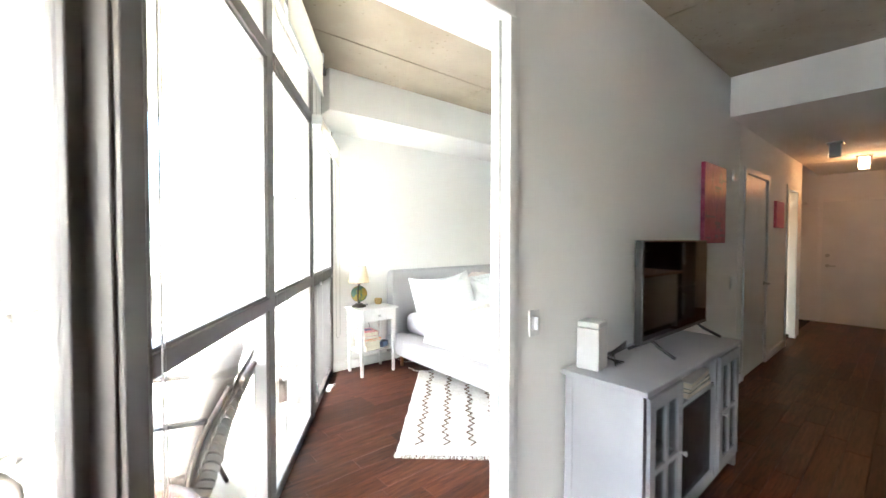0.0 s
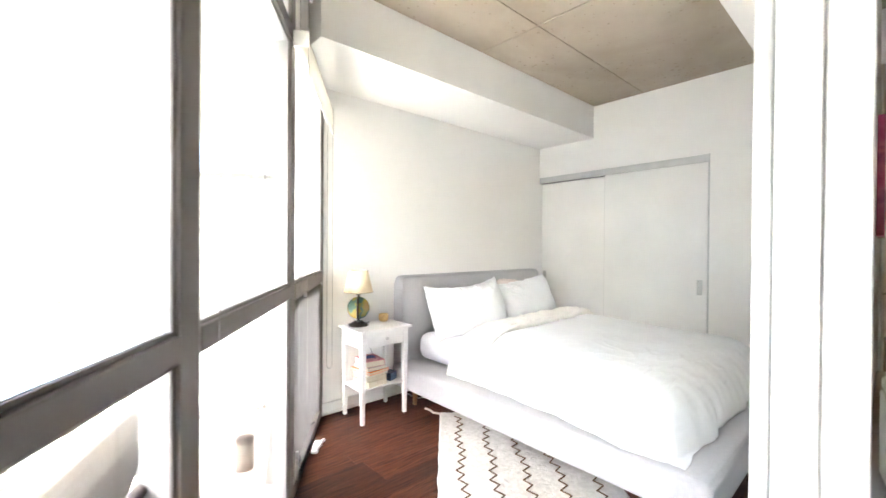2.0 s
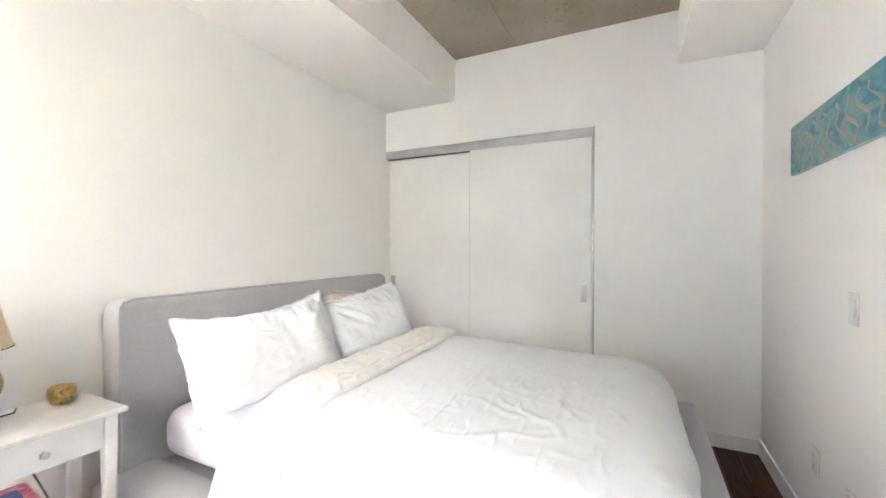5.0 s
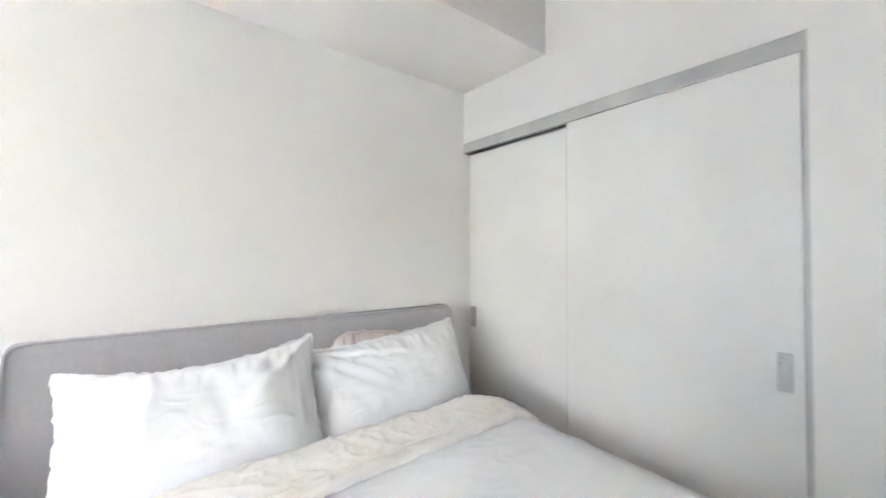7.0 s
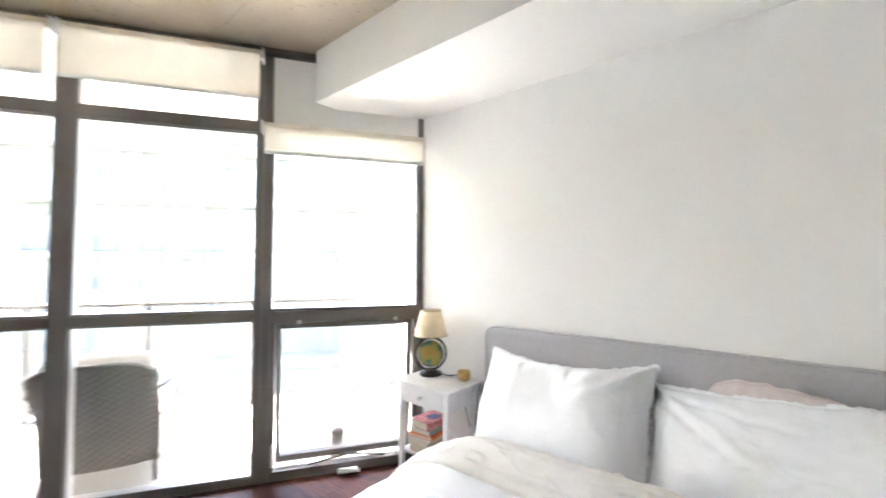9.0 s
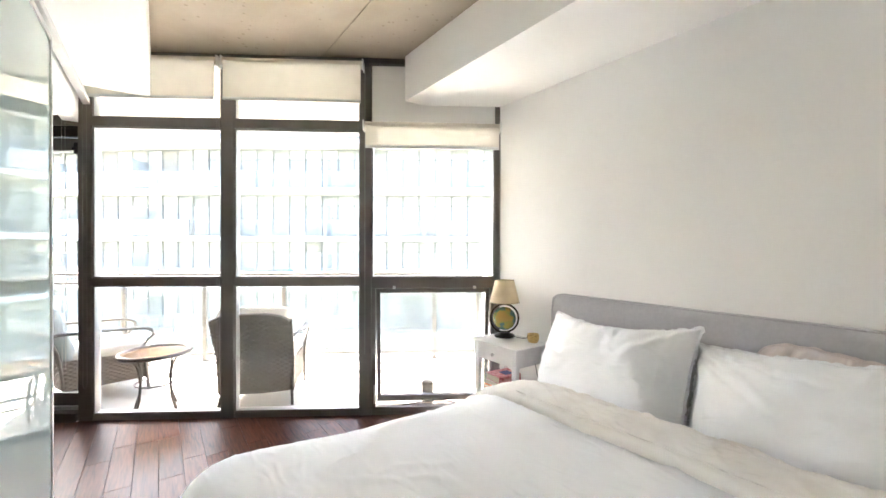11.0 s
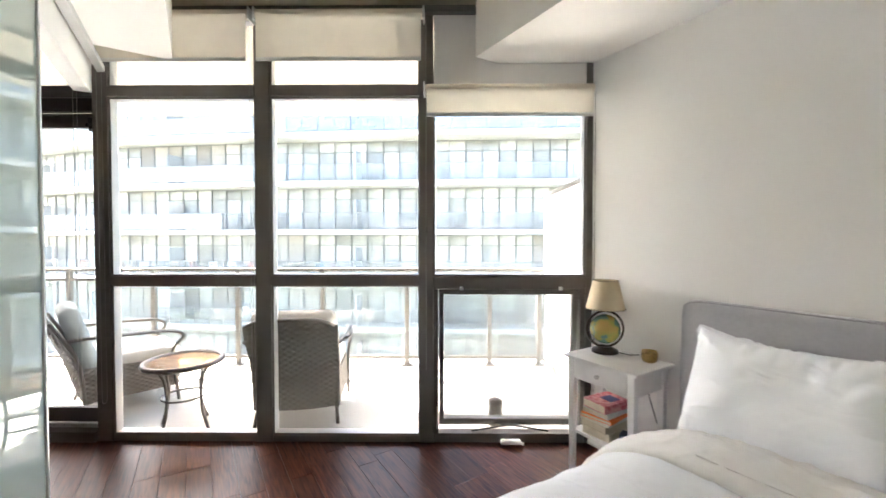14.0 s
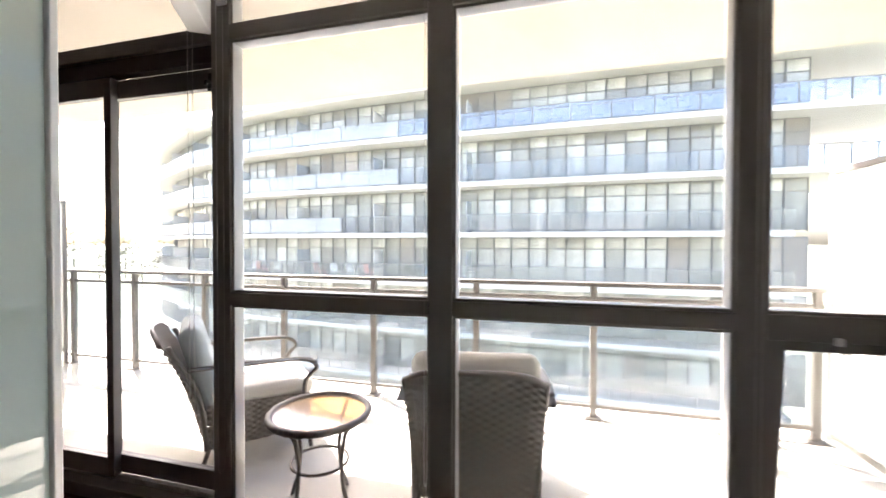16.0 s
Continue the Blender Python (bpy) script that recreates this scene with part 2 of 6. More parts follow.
WICKER = shade("dark_resin_wicker", (0.145, 0.112, 0.090), 0.5, other=(0.062, 0.049, 0.040), scale=38, grain=150, bump=0.15)
CUSHION = shade("beige_outdoor_cushion", (0.52, 0.48, 0.43), 0.95, grain=500, bump=0.2)
# darker, cooler copy of CUSHION: the shade on one back cushion as colour
CUSHION_SHADED = shade("shaded_outdoor_cushion", (0.30, 0.33, 0.33), 0.95, grain=500, bump=0.2)
ARM_STRAP = shade("grey_arm_strap", (0.36, 0.36, 0.36), 0.5, grain=200, bump=0.2)
TUBE = shade("bronze_tube", (0.075, 0.062, 0.052), 0.4, 0.5)
AMBER = glass("amber_table_glass", (0.85, 0.62, 0.40), 0.06, haze=0.25, haze_colour=(0.75, 0.55, 0.38))
DECK = concrete("balcony_concrete", (0.54, 0.51, 0.46), (0.47, 0.44, 0.395))
STUCCO = shade("cream_soffit_paint", (0.66, 0.575, 0.49), 0.9, scale=1.5, grain=60, bump=0.1)
RAIL = shade("beige_rail_metal", (0.14, 0.125, 0.11), 0.45, 0.1)
SCREEN_WHITE = shade("white_privacy_panel", (0.80, 0.79, 0.76), 0.6)
SLAB = shade("building_slab_white", (0.60, 0.575, 0.54), 0.8, other=(0.53, 0.50, 0.46), scale=0.4, grain=8, bump=0.1)
FAR_FRAME = shade("building_mullion", (0.19, 0.185, 0.18), 0.6)
FAR_GLASS = shade("building_glass", (0.235, 0.235, 0.22), 0.12, other=(0.52, 0.50, 0.46), scale=0.5, grain=2, bump=0, spec=0.55, per_object=0.4)
FAR_PANEL = shade("building_spandrel", (0.38, 0.34, 0.30), 0.7, per_object=0.35)
FAR_CLEAR = glass("building_clear_glass", (0.92, 0.925, 0.925), 0.05, haze=0.04, haze_colour=(0.62, 0.63, 0.63))
FAR_BLUE = glass("building_blue_glass", (0.70, 0.76, 0.84), 0.05, haze=0.3, haze_colour=(0.50, 0.55, 0.64))
FAR_RAIL = glass("building_balcony_glass", (0.68, 0.71, 0.73), 0.05, haze=0.45, haze_colour=(0.62, 0.63, 0.63))
GROUND = shade("street_ground", (0.20, 0.20, 0.18), 0.95, other=(0.12, 0.15, 0.09), scale=0.05, grain=3)


# ---- mesh helpers ----
def box(bm, x0, y0, z0, x1, y1, z1, bevel=0.0, seg=2, m=None):
    r = bmesh.ops.create_cube(bm, size=1.0)
    vs = r["verts"]
    for v in vs:
        v.co = Vector((x0 + (v.co.x + 0.5) * (x1 - x0), y0 + (v.co.y + 0.5) * (y1 - y0), z0 + (v.co.z + 0.5) * (z1 - z0)))
    if bevel:
        es = {e for v in vs for e in v.link_edges}
        r = bmesh.ops.bevel(bm, geom=list(es), offset=bevel, segments=seg, profile=0.5, affect="EDGES")
        vs = list(set(vs_ for f in r["faces"] for vs_ in f.verts) | {v for v in vs if v.is_valid})
    if m is not None:
        bmesh.ops.transform(bm, matrix=m, verts=[v for v in vs if v.is_valid])
    return bm


def tube(bm, pts, r, seg=8, closed=False, radii=None):
    """A round bar along points."""
    pts = [Vector(p) for p in pts]
    rings = []
    up = None
    for i, p in enumerate(pts):
        a = pts[i - 1] if (i or closed) else p
        b = pts[(i + 1) % len(pts)] if (i + 1 < len(pts) or closed) else p
        d = (b - a).normalized()
        if up is None:
            up = d.orthogonal().normalized()
        up = (up - d * up.dot(d))
        up = up.normalized() if up.length > 1e-6 else d.orthogonal().normalized()
        side = d.cross(up)
        rr = radii[i] if radii else r
        rings.append([bm.verts.new(p + (up * math.cos(k * math.tau / seg) + side * math.sin(k * math.tau / seg)) * rr) for k in range(seg)])
    pairs = list(zip(rings, rings[1:])) + ([(rings[-1], rings[0])] if closed else [])
    for a, b in pairs:
        for k in range(seg):
            f = bm.faces.new((a[k], a[(k + 1) % seg], b[(k + 1) % seg], b[k]))
            f.smooth = True
    if not closed:
        bm.faces.new(rings[0][::-1])
        bm.faces.new(rings[-1])
    return bm


def lathe(bm, profile, x=0, y=0, seg=32, caps=True):
    """A turned body: profile of (radius, z)."""
    rings = [[bm.verts.new((x + r * math.cos(k * math.tau / seg), y + r * math.sin(k * math.tau / seg), z)) for k in range(seg)] for r, z in profile]
    for a, b in zip(rings, rings[1:]):
        for k in range(seg):
            bm.faces.new((a[k], a[(k + 1) % seg], b[(k + 1) % seg], b[k])).smooth = True
    if caps:
        bm.faces.new(rings[0][::-1])
        bm.faces.new(rings[-1])
    return bm


def grid(bm, nu, nv, fn, smooth=True):
    vs = [[bm.verts.new(fn(i / nu, j / nv)) for j in range(nv + 1)] for i in range(nu + 1)]
    for i in range(nu):
        for j in range(nv):
            bm.faces.new((vs[i][j], vs[i + 1][j], vs[i + 1][j + 1], vs[i][j + 1])).smooth = smooth
    return vs


def part(name, bm, material, parent=None, label="", m=None):
    """Links a bmesh as one mesh object, under a thing or a part."""
    bmesh.ops.recalc_face_normals(bm, faces=bm.faces)
    me = bpy.data.meshes.new(name)
    bm.to_mesh(me)
    bm.free()
    me.materials.append(material)
    ob = new(name, me)
    if parent is not None:
        ob.parent = parent
    if m is not None:
        ob.matrix_local = m
    if label:
        tagged(ob, label)
    return ob


def thing(name, label, category, m=None, group="", kind=""):
    ob = new(name)
    ob.empty_display_size = 0.1
    if m is not None:
        ob.matrix_world = m
    return tagged(ob, label, category, group, kind)


def B(*a, **k):
    return box(bmesh.new(), *a, **k)


def slab_part(name, *a, mat=WALL, parent=None, bevel=0.0, label=""):
    return part(name, B(*a, bevel=bevel), mat, parent, label)


def struct(ob, label, category="structure"):
    return tagged(ob, label, category, kind="structure")


# ---- room sizes ----
YN, YS, YL = 4.215, 1.392, 1.335      # headboard wall, partition's bedroom face and living face
XE = 4.713                            # closet wall
ZC, ZS = 2.905, 2.545                 # concrete ceiling, underside of the soffits

# floor bed under the planks
def win_x(y):
    """Where the window line lies at a given y."""
    return 0.062 + (y - 1.436) * 0.536 / 0.844


bm = bmesh.new()
outline = [(win_x(-3.2), -3.2), (9.6, -3.2), (9.6, 2.3), (XE + 0.7, 2.3), (XE + 0.7, YN), (win_x(YN), YN)]
top = [bm.verts.new((x, y, -0.012)) for x, y in outline]
low = [bm.verts.new((x, y, -0.06)) for x, y in outline]
bm.faces.new(top)
bm.faces.new(low[::-1])
for i in range(len(top)):
    j = (i + 1) % len(top)
    bm.faces.new((low[i], low[j], top[j], top[i]))
floor = struct(part("floor", bm, FLOOR_BASE), "dark cherry-stained hardwood plank floor", "floor")

# ceiling: one concrete slab with shallow formwork seams
bm = bmesh.new()
xs = [-3.6, 2.872, 2.884, 9.8]
ys = [-3.4, 0.10, 0.112, 2.960, 2.972, 4.5]
for i in range(3):
    for j in range(5):
        recess = 0.006 if i == 1 or j in (1, 3) else 0.0
        box(bm, xs[i], ys[j], ZC + recess, xs[i + 1], ys[j + 1], ZC + 0.25)
edge = WIN @ Vector((0, 0.10, 0))
bmesh.ops.bisect_plane(bm, geom=bm.verts[:] + bm.edges[:] + bm.faces[:], plane_co=edge, plane_no=WIN.to_3x3() @ Vector((0, 1, 0)), clear_outer=True)
struct(part("ceiling", bm, CEILING), "bare cast concrete ceiling with formwork seams", "ceiling")

# walls
struct(slab_part("wall_north", 1.80, YN, 0, XE + 0.8, YN + 0.15, ZC), "smooth white painted wall behind the headboard", "wall")
bm = B(XE, YS - 0.06, 0, XE + 0.10, 2.392, ZC)
box(bm, XE, 2.392, 2.19, XE + 0.10, YN, ZC)
struct(part("wall_east", bm, WALL), "white painted wall round the closet opening", "wall")
struct(slab_part("wall_closet_back", XE + 0.65, 2.3, 0, XE + 0.75, YN, ZC), "white wall at the back of the closet", "wall")
struct(slab_part("wall_closet_side", XE + 0.10, 2.25, 0, XE + 0.65, 2.35, ZC), "white side wall of the closet", "wall")
# partition with its door openings on the hall stretch
bm = B(1.335, YL, 0, 4.92, YS, ZC)
box(bm, 4.92, YL, 2.10, 5.86, YS, ZC)
box(bm, 5.86, YL, 0, 6.92, YS, ZC)
box(bm, 6.92, YL, 2.10, 7.60, YS, ZC)
box(bm, 7.60, YL, 0, 7.95, YS, ZC)
struct(part("wall_partition", bm, WALL), "white painted partition wall between bedroom and living room", "wall")
struct(slab_part("wall_hall_recess", 7.95, YS + 0.35, 0, 9.6, YS + 0.45, ZC), "white wall of the entry recess", "wall")
struct(slab_part("wall_hall_return", 7.85, YS, 0, 7.95, YS + 0.45, ZC), "white return wall beside the entry", "wall")
struct(slab_part("wall_bath_back", 6.3, 2.6, 0, 8.0, 2.7, ZC), "wall of the room off the hall", "wall")
struct(slab_part("wall_bath_side", 6.3, YS, 0, 6.4, 2.6, ZC), "side wall of the room off the hall", "wall")
struct(slab_part("wall_bath_end", 7.95, YS + 0.45, 0, 8.05, 2.7, ZC), "end wall of the room off the hall", "wall")
# unseen, added behind the closed door to block sky light from the hall
struct(slab_part("wall_light_stop", XE + 0.65, 2.2, 0, 6.3, 2.3, ZC), "unseen wall added to keep sky light out of the hall", "wall")
struct(slab_part("wall_entry", 9.5, -3.2, 0, 9.65, 1.9, ZC), "painted wall with the entry door", "wall")
struct(slab_part("wall_south", -3.2, -3.35, 0, 9.6, -3.2, ZC), "white painted wall of the living room", "wall")
# soffits
struct(slab_part("soffit_headboard", 1.50, 3.505, ZS + 0.005, XE, YN, ZC + 0.02), "white boxed bulkhead above the bed", "bulkhead")
struct(slab_part("soffit_partition", 0.44, YS, ZS - 0.005, XE, 1.852, ZC + 0.02), "white boxed bulkhead along the partition", "bulkhead")
struct(slab_part("hall_bulkhead", 4.38, -3.2, ZS, 9.5, YL, ZC + 0.02), "lowered white ceiling of the hall", "bulkhead")

# ---- window wall ----
def member(name, x0, z0, x1, z1, y0=-0.012, y1=0.060, mat=ALU, parent=None, bevel=0.004):
    return part(name, B(x0, y0, z0, x1, y1, z1, bevel=bevel), mat, parent)


def bead_frame(x0, z0, x1, z1, w, y0, y1):
    bm = bmesh.new()
    for a in ((x0, z0, x0 + w, z1), (x1 - w, z0, x1, z1), (x0 + w, z0, x1 - w, z0 + w), (x0 + w, z1 - w, x1 - w, z1)):
        box(bm, a[0], y0, a[1], a[2], y1, a[3], bevel=0.001, seg=1)
    return bm


def glazing_bead(x0, z0, x1, z1, parent, w=0.012):
    """The glazing bead round a pane: a reveal coloured pale for the daylight on it, under a thin dark front."""
    gb = part("glazing_bead", bead_frame(x0, z0, x1, z1, w, -0.003, 0.057), BEAD_DAYLIT, parent, "glazing bead reveal coloured pale as if daylit")
    part("bead_front", bead_frame(x0, z0, x1, z1, w - 0.002, -0.008, -0.0032), ALU, gb, "dark bronze front face of the bead")


def pane(x0, z0, x1, z1, parent, y=0.05, mat=PANE):
    ob = part("pane", B(x0, y - 0.004, z0, x1, y + 0.004, z1), mat, parent)
    ob.visible_shadow = False
    return ob


# pale tone paints daylight on the reveals; the frame itself is dark bronze
BEAD_DAYLIT = shade("daylit_glazing_bead", (0.42, 0.42, 0.42), 0.35, 0.2, scale=2, grain=20, bump=0)


def window_bay(name, x0, x1, label, lower_fixed=True):
    w = thing(name, label, "window", WIN, kind="structure")
    rows = [(0.045, 1.07), (1.131, 2.334), (2.406, 2.85)]
    member("bottom_rail", x0, -0.02, x1, 0.045, parent=w)
    member("transom", x0, 1.07, x1, 1.131, y0=-0.022, parent=w)
    member("upper_transom", x0, 2.334, x1, 2.406, y0=-0.022, parent=w)
    member("head_rail", x0, 2.85, x1, ZC, parent=w)
    for k, (z0, z1) in enumerate(rows):
        if k == 0 and not lower_fixed:
            continue
        glazing_bead(x0, z0, x1, z1, w)
        pane(x0 + 0.02, z0 + 0.02, x1 - 0.02, z1 - 0.02, w)
    return w


for s, half in ((0.0, 0.052), (1.095, 0.05), (2.195, 0.046), (3.287, 0.026), (-2.0, 0.05)):
    mu = member("mullion", s - half, -0.02, s + half, ZC, y0=-0.018, y1=0.062)
    mu.matrix_world = WIN
    struct(mu, "dark bronze aluminium window mullion", "mullion")
window_bay("window_1", 0.052, 1.045, "tall dark-framed fixed window with a roller blind")
window_bay("window_2", 1.145, 2.149, "tall dark-framed fixed window beside the awning window")
# third bay: fixed light above, awning sash below, boxed wall above the blind
w3 = thing("window_3", "dark-framed window with an awning sash ajar below", "window", WIN, kind="structure")
member("bottom_rail", 2.241, -0.02, 3.261, 0.062, parent=w3)
member("transom", 2.241, 1.045, 3.261, 1.131, y0=-0.022, parent=w3)
glazing_bead(2.241, 1.131, 3.261, 2.50, w3)
pane(2.26, 1.15, 3.245, 2.48, w3)
member("head_rail", 2.241, 2.47, 3.261, 2.55, y0=0.02, y1=0.09, parent=w3)
member("side_frame", 2.241, 0.062, 2.275, 1.045, parent=w3)
member("side_frame", 3.227, 0.062, 3.261, 1.045, parent=w3)
def insect_screen(x0, z0, x1, z1, y, pitch, r):
    """Woven wire: a thin three-sided bar for every strand."""
    vs, fs = [], []

    def strand(a, b):
        k = len(vs)
        along_x = a[0] != b[0]
        for p in (a, b):
            for q in range(3):
                c_, s_ = r * math.cos(q * math.tau / 3), r * math.sin(q * math.tau / 3)
                vs.append((p[0], p[1] + s_, p[2] + c_) if along_x else (p[0] + c_, p[1] + s_, p[2]))
        fs.extend((k + q, k + (q + 1) % 3, k + 3 + (q + 1) % 3, k + 3 + q) for q in range(3))

    for k in range(int((x1 - x0) / pitch)):
        strand((x0 + k * pitch, y, z0), (x0 + k * pitch, y, z1))
    for k in range(int((z1 - z0) / pitch)):
        strand((x0, y, z0 + k * pitch), (x1, y, z0 + k * pitch))
    me = bpy.data.meshes.new("insect_screen")
    me.from_pydata(vs, [], fs)
    me.materials.append(MESH_GREY)
    return me


MESH_GREY = shade("grey_screen_wire", (0.16, 0.155, 0.15), 0.6)
scr = new("insect_screen", insect_screen(2.275, 0.10, 3.227, 1.045, 0.004, 0.0023, 0.00028))
scr.parent = w3
tagged(scr, "fine grey insect screen")
sash = thing("sash", "", "", None)
sash.parent = w3
sash.matrix_local = Matrix.Translation((2.75, 0.03, 1.04)) @ pose(0, 0, 0, 4.5, 0, 0)
bm = bmesh.new()
for a in ((-0.472, -0.965, -0.44, 0.0), (0.44, -0.965, 0.472, 0.0), (-0.44, -0.965, 0.44, -0.92), (-0.44, -0.035, 0.44, 0.0)):
    box(bm, a[0], -0.02, a[1], a[2], 0.03, a[3], bevel=0.004)
part("sash_frame", bm, ALU, sash)
sp = part("pane", B(-0.44, 0.0, -0.92, 0.44, 0.008, -0.035), PANE, sash)
sp.visible_shadow = False
bm = bmesh.new()
tube(bm, [(2.50, 0.0, 0.075), (2.75, 0.06, 0.085), (2.95, 0.10, 0.09)], 0.006)
tube(bm, [(3.02, 0.0, 0.075), (2.80, 0.06, 0.085), (2.60, 0.10, 0.09)], 0.006)
part("operator_arm", bm, BLACK, w3)
bm = B(2.69, -0.075, 0.01, 2.83, -0.03, 0.04, bevel=0.012)
tube(bm, [(2.70, -0.06, 0.04), (2.74, -0.085, 0.05), (2.79, -0.075, 0.035), (2.84, -0.09, 0.03)], 0.011)
part("crank_handle", bm, PLASTIC, w3, "white folding crank handle")
for x in (2.43, 3.09):
    part("latch", B(x - 0.012, -0.045, 1.04, x + 0.012, -0.03, 1.065, bevel=0.003), STEEL, w3)
part("lock_lever", B(2.262, -0.035, 0.10, 2.276, -0.02, 0.25, bevel=0.003), STEEL, w3)
fw = part("wall_above_blind", B(2.245, -0.01, 2.40, 3.30, 0.10, ZC), WALL)
fw.matrix_world = WIN
struct(fw, "white boxed wall above the short blind", "wall")

# sliding balcony door
d = thing("door_balcony", "dark-framed sliding glass balcony door, closed", "door", WIN, kind="structure")
member("upper_transom", -1.95, 2.334, -0.052, 2.406, y0=-0.022, parent=d)
member("door_head", -1.95, 2.25, -0.052, 2.334, y0=0.0, mat=BLACK, parent=d)
member("head_rail", -1.95, 2.85, -0.052, ZC, parent=d)
member("door_sill", -1.95, -0.02, -0.052, 0.07, y0=-0.04, parent=d)
member("door_jamb", -0.062, 0.07, -0.0525, 2.334, y0=0.0, y1=0.11, parent=d)
member("sill_track", -1.95, 0.07, -0.052, 0.10, y0=0.03, mat=STEEL, parent=d)
for x0, x1 in ((-1.95, -0.052),):
    pane(x0, 2.406, x1, 2.85, d)
    glazing_bead(x0, 2.406, x1, 2.85, d)
for k, (x0, x1, y) in enumerate(((-0.84, -0.058, 0.075), (-1.95, -0.74, 0.03))):
    leaf = thing("door_leaf", "", "", None)
    leaf.parent = d
    st = 0.05
    for a in ((x0, 0.10, x0 + st, 2.25), (x1 - st, 0.10, x1, 2.25), (x0 + st, 0.10, x1 - st, 0.20), (x0 + st, 2.15, x1 - st, 2.25)):
        part("stile", B(a[0], y - 0.02, a[1], a[2], y + 0.02, a[3], bevel=0.004), ALU, leaf)
    lp = part("pane", B(x0 + st, y - 0.004, 0.20, x1 - st, y + 0.004, 2.15), PANE, leaf)
    lp.visible_shadow = False
bm = B(-0.115, 0.02, 2.12, -0.075, 0.055, 2.21, bevel=0.006)
box(bm, -0.105, -0.01, 2.14, -0.085, 0.03, 2.165, bevel=0.004)
box(bm, -0.085, -0.01, 2.12, -0.055, 0.01, 2.15, bevel=0.006)
part("door_latch", bm, BLACK, d, "black door latch")
# dark angle under the concrete
an = part("ceiling_angle", B(-4.6, -0.07, 2.862, 2.60, -0.02, ZC - 0.002, bevel=0.003), ALU)
an.matrix_world = WIN
struct(an, "dark metal angle under the concrete ceiling", "trim")
# wall panels that close the ends of the window wall
# unseen stretch closed with plain wall instead of glazing, to limit living room light
e1 = part("wall_window_end", B(-6.0, -0.02, -0.02, -2.05, 0.12, ZC), WALL)
e1.matrix_world = WIN
struct(e1, "unseen white wall added to limit the living room's daylight", "wall")
e2 = part("facade_pier", B(3.313, 0.0, -0.3, 6.5, 0.25, ZC), SCREEN_WHITE)
e2.matrix_world = WIN
struct(e2, "pale outer wall beside the bedroom window", "wall")
struct(slab_part("wall_west_end", -4.2, -3.3, 0, -2.9, -3.2, ZC), "white wall closing the living room", "wall")


# ---- roller blinds with bead chains ----
def roller_blind(x0, x1, z_top, z_low, label, y=-0.075, r=0.032):
    b = thing("roller_blind", label, "blind", WIN, "roller blinds at the windows")
    bm = bmesh.new()
    tube(bm, [(x0, y, z_top - r), (x1, y, z_top - r)], r, 20)
    part("roll", bm, BLIND, b)
    bm = bmesh.new()
    grid(bm, 12, 6, lambda u, v: Vector((x0 + 0.01 + u * (x1 - x0 - 0.02), y - r + 0.002 * math.sin(u * 9), z_top - r - v * (z_top - r - z_low))))
    part("fabric", bm, BLIND, b)
    part("hem_bar", B(x0 + 0.01, y - r - 0.006, z_low - 0.012, x1 - 0.01, y - r + 0.006, z_low + 0.012, bevel=0.004), PLASTIC, b)
    for x in (x0 - 0.012, x1):
        part("bracket", B(x, y - r - 0.005, z_top - 2 * r - 0.01, x + 0.012, y + 0.05, z_top + 0.005, bevel=0.003), PLASTIC, b)
    return b


def bead_chain(parent, x, y, z_top, z_low, gap=0.04):
    """A loop of beads that stands square to the window; y is its strand next to the glass."""
    step = 0.003
    n = int((z_top - z_low) / step)
    pts = [(x, y, z_top - k * step) for k in range(n)]
    for k in range(1, 12):
        a = math.pi * k / 12
        pts.append((x, y - gap / 2 + gap / 2 * math.cos(a), z_low - 0.03 * math.sin(a)))
    pts += [(x, y - gap, z_low + k * step) for k in range(n)]
    bm = bmesh.new()
    tube(bm, pts, 0.002, 5, radii=[0.0023 if k % 2 else 0.0009 for k in range(len(pts))])
    return part("bead_chain", bm, CHAIN, parent, "steel beaded pull chain")


b1 = roller_blind(0.03, 1.045, 2.872, 2.540, "cream roller blind rolled high at the ceiling")
b2 = roller_blind(1.09, 2.175, 2.872, 2.540, "cream roller blind rolled high at the ceiling")
b3 = roller_blind(2.19, 3.29, 2.395, 2.187, "cream roller blind rolled up over the short window", y=-0.06)
bead_chain(b1, 1.050, -0.055, 2.84, 0.42)
bead_chain(b2, 2.195, -0.050, 2.84, 0.55)
bead_chain(b3, 3.292, -0.050, 2.36, 0.40)
bead_chain(b1, 0.022, -0.024, 2.60, 0.30)

# ---- glass sliding partition door, its track and header ----
gd = thing("sliding_glass_door", "pale green back-painted glass sliding door, slid open along the wall", "door", None, kind="structure")
slab_part("panel", 1.402, 1.432, 0.03, 2.655, 1.444, 2.46, mat=FROST, parent=gd, bevel=0.002)
for x in (1.385, 2.645):
    slab_part("edge_stile", x, 1.424, 0.02, x + 0.022, 1.452, 2.47, mat=TRACK, parent=gd, bevel=0.003)
slab_part("top_rail", 1.407, 1.426, 2.45, 2.645, 1.450, 2.48, mat=TRACK, parent=gd, bevel=0.002)
struct(slab_part("door_track", 0.02, 1.415, ZS - 0.045, 2.75, 1.462, ZS - 0.006, mat=TRACK, bevel=0.003), "aluminium sliding door track under the bulkhead", "track")
hd = thing("opening_header", "white boxed header over the bedroom opening", "trim", None, kind="structure")
slab_part("casing", 0.10, 1.30, 2.345, 1.335, 1.395, 2.62, mat=TRIM, parent=hd, bevel=0.006)
slab_part("upper_panel", -0.02, 1.335, 2.55, 1.335, 1.390, ZC, mat=WALL, parent=hd)
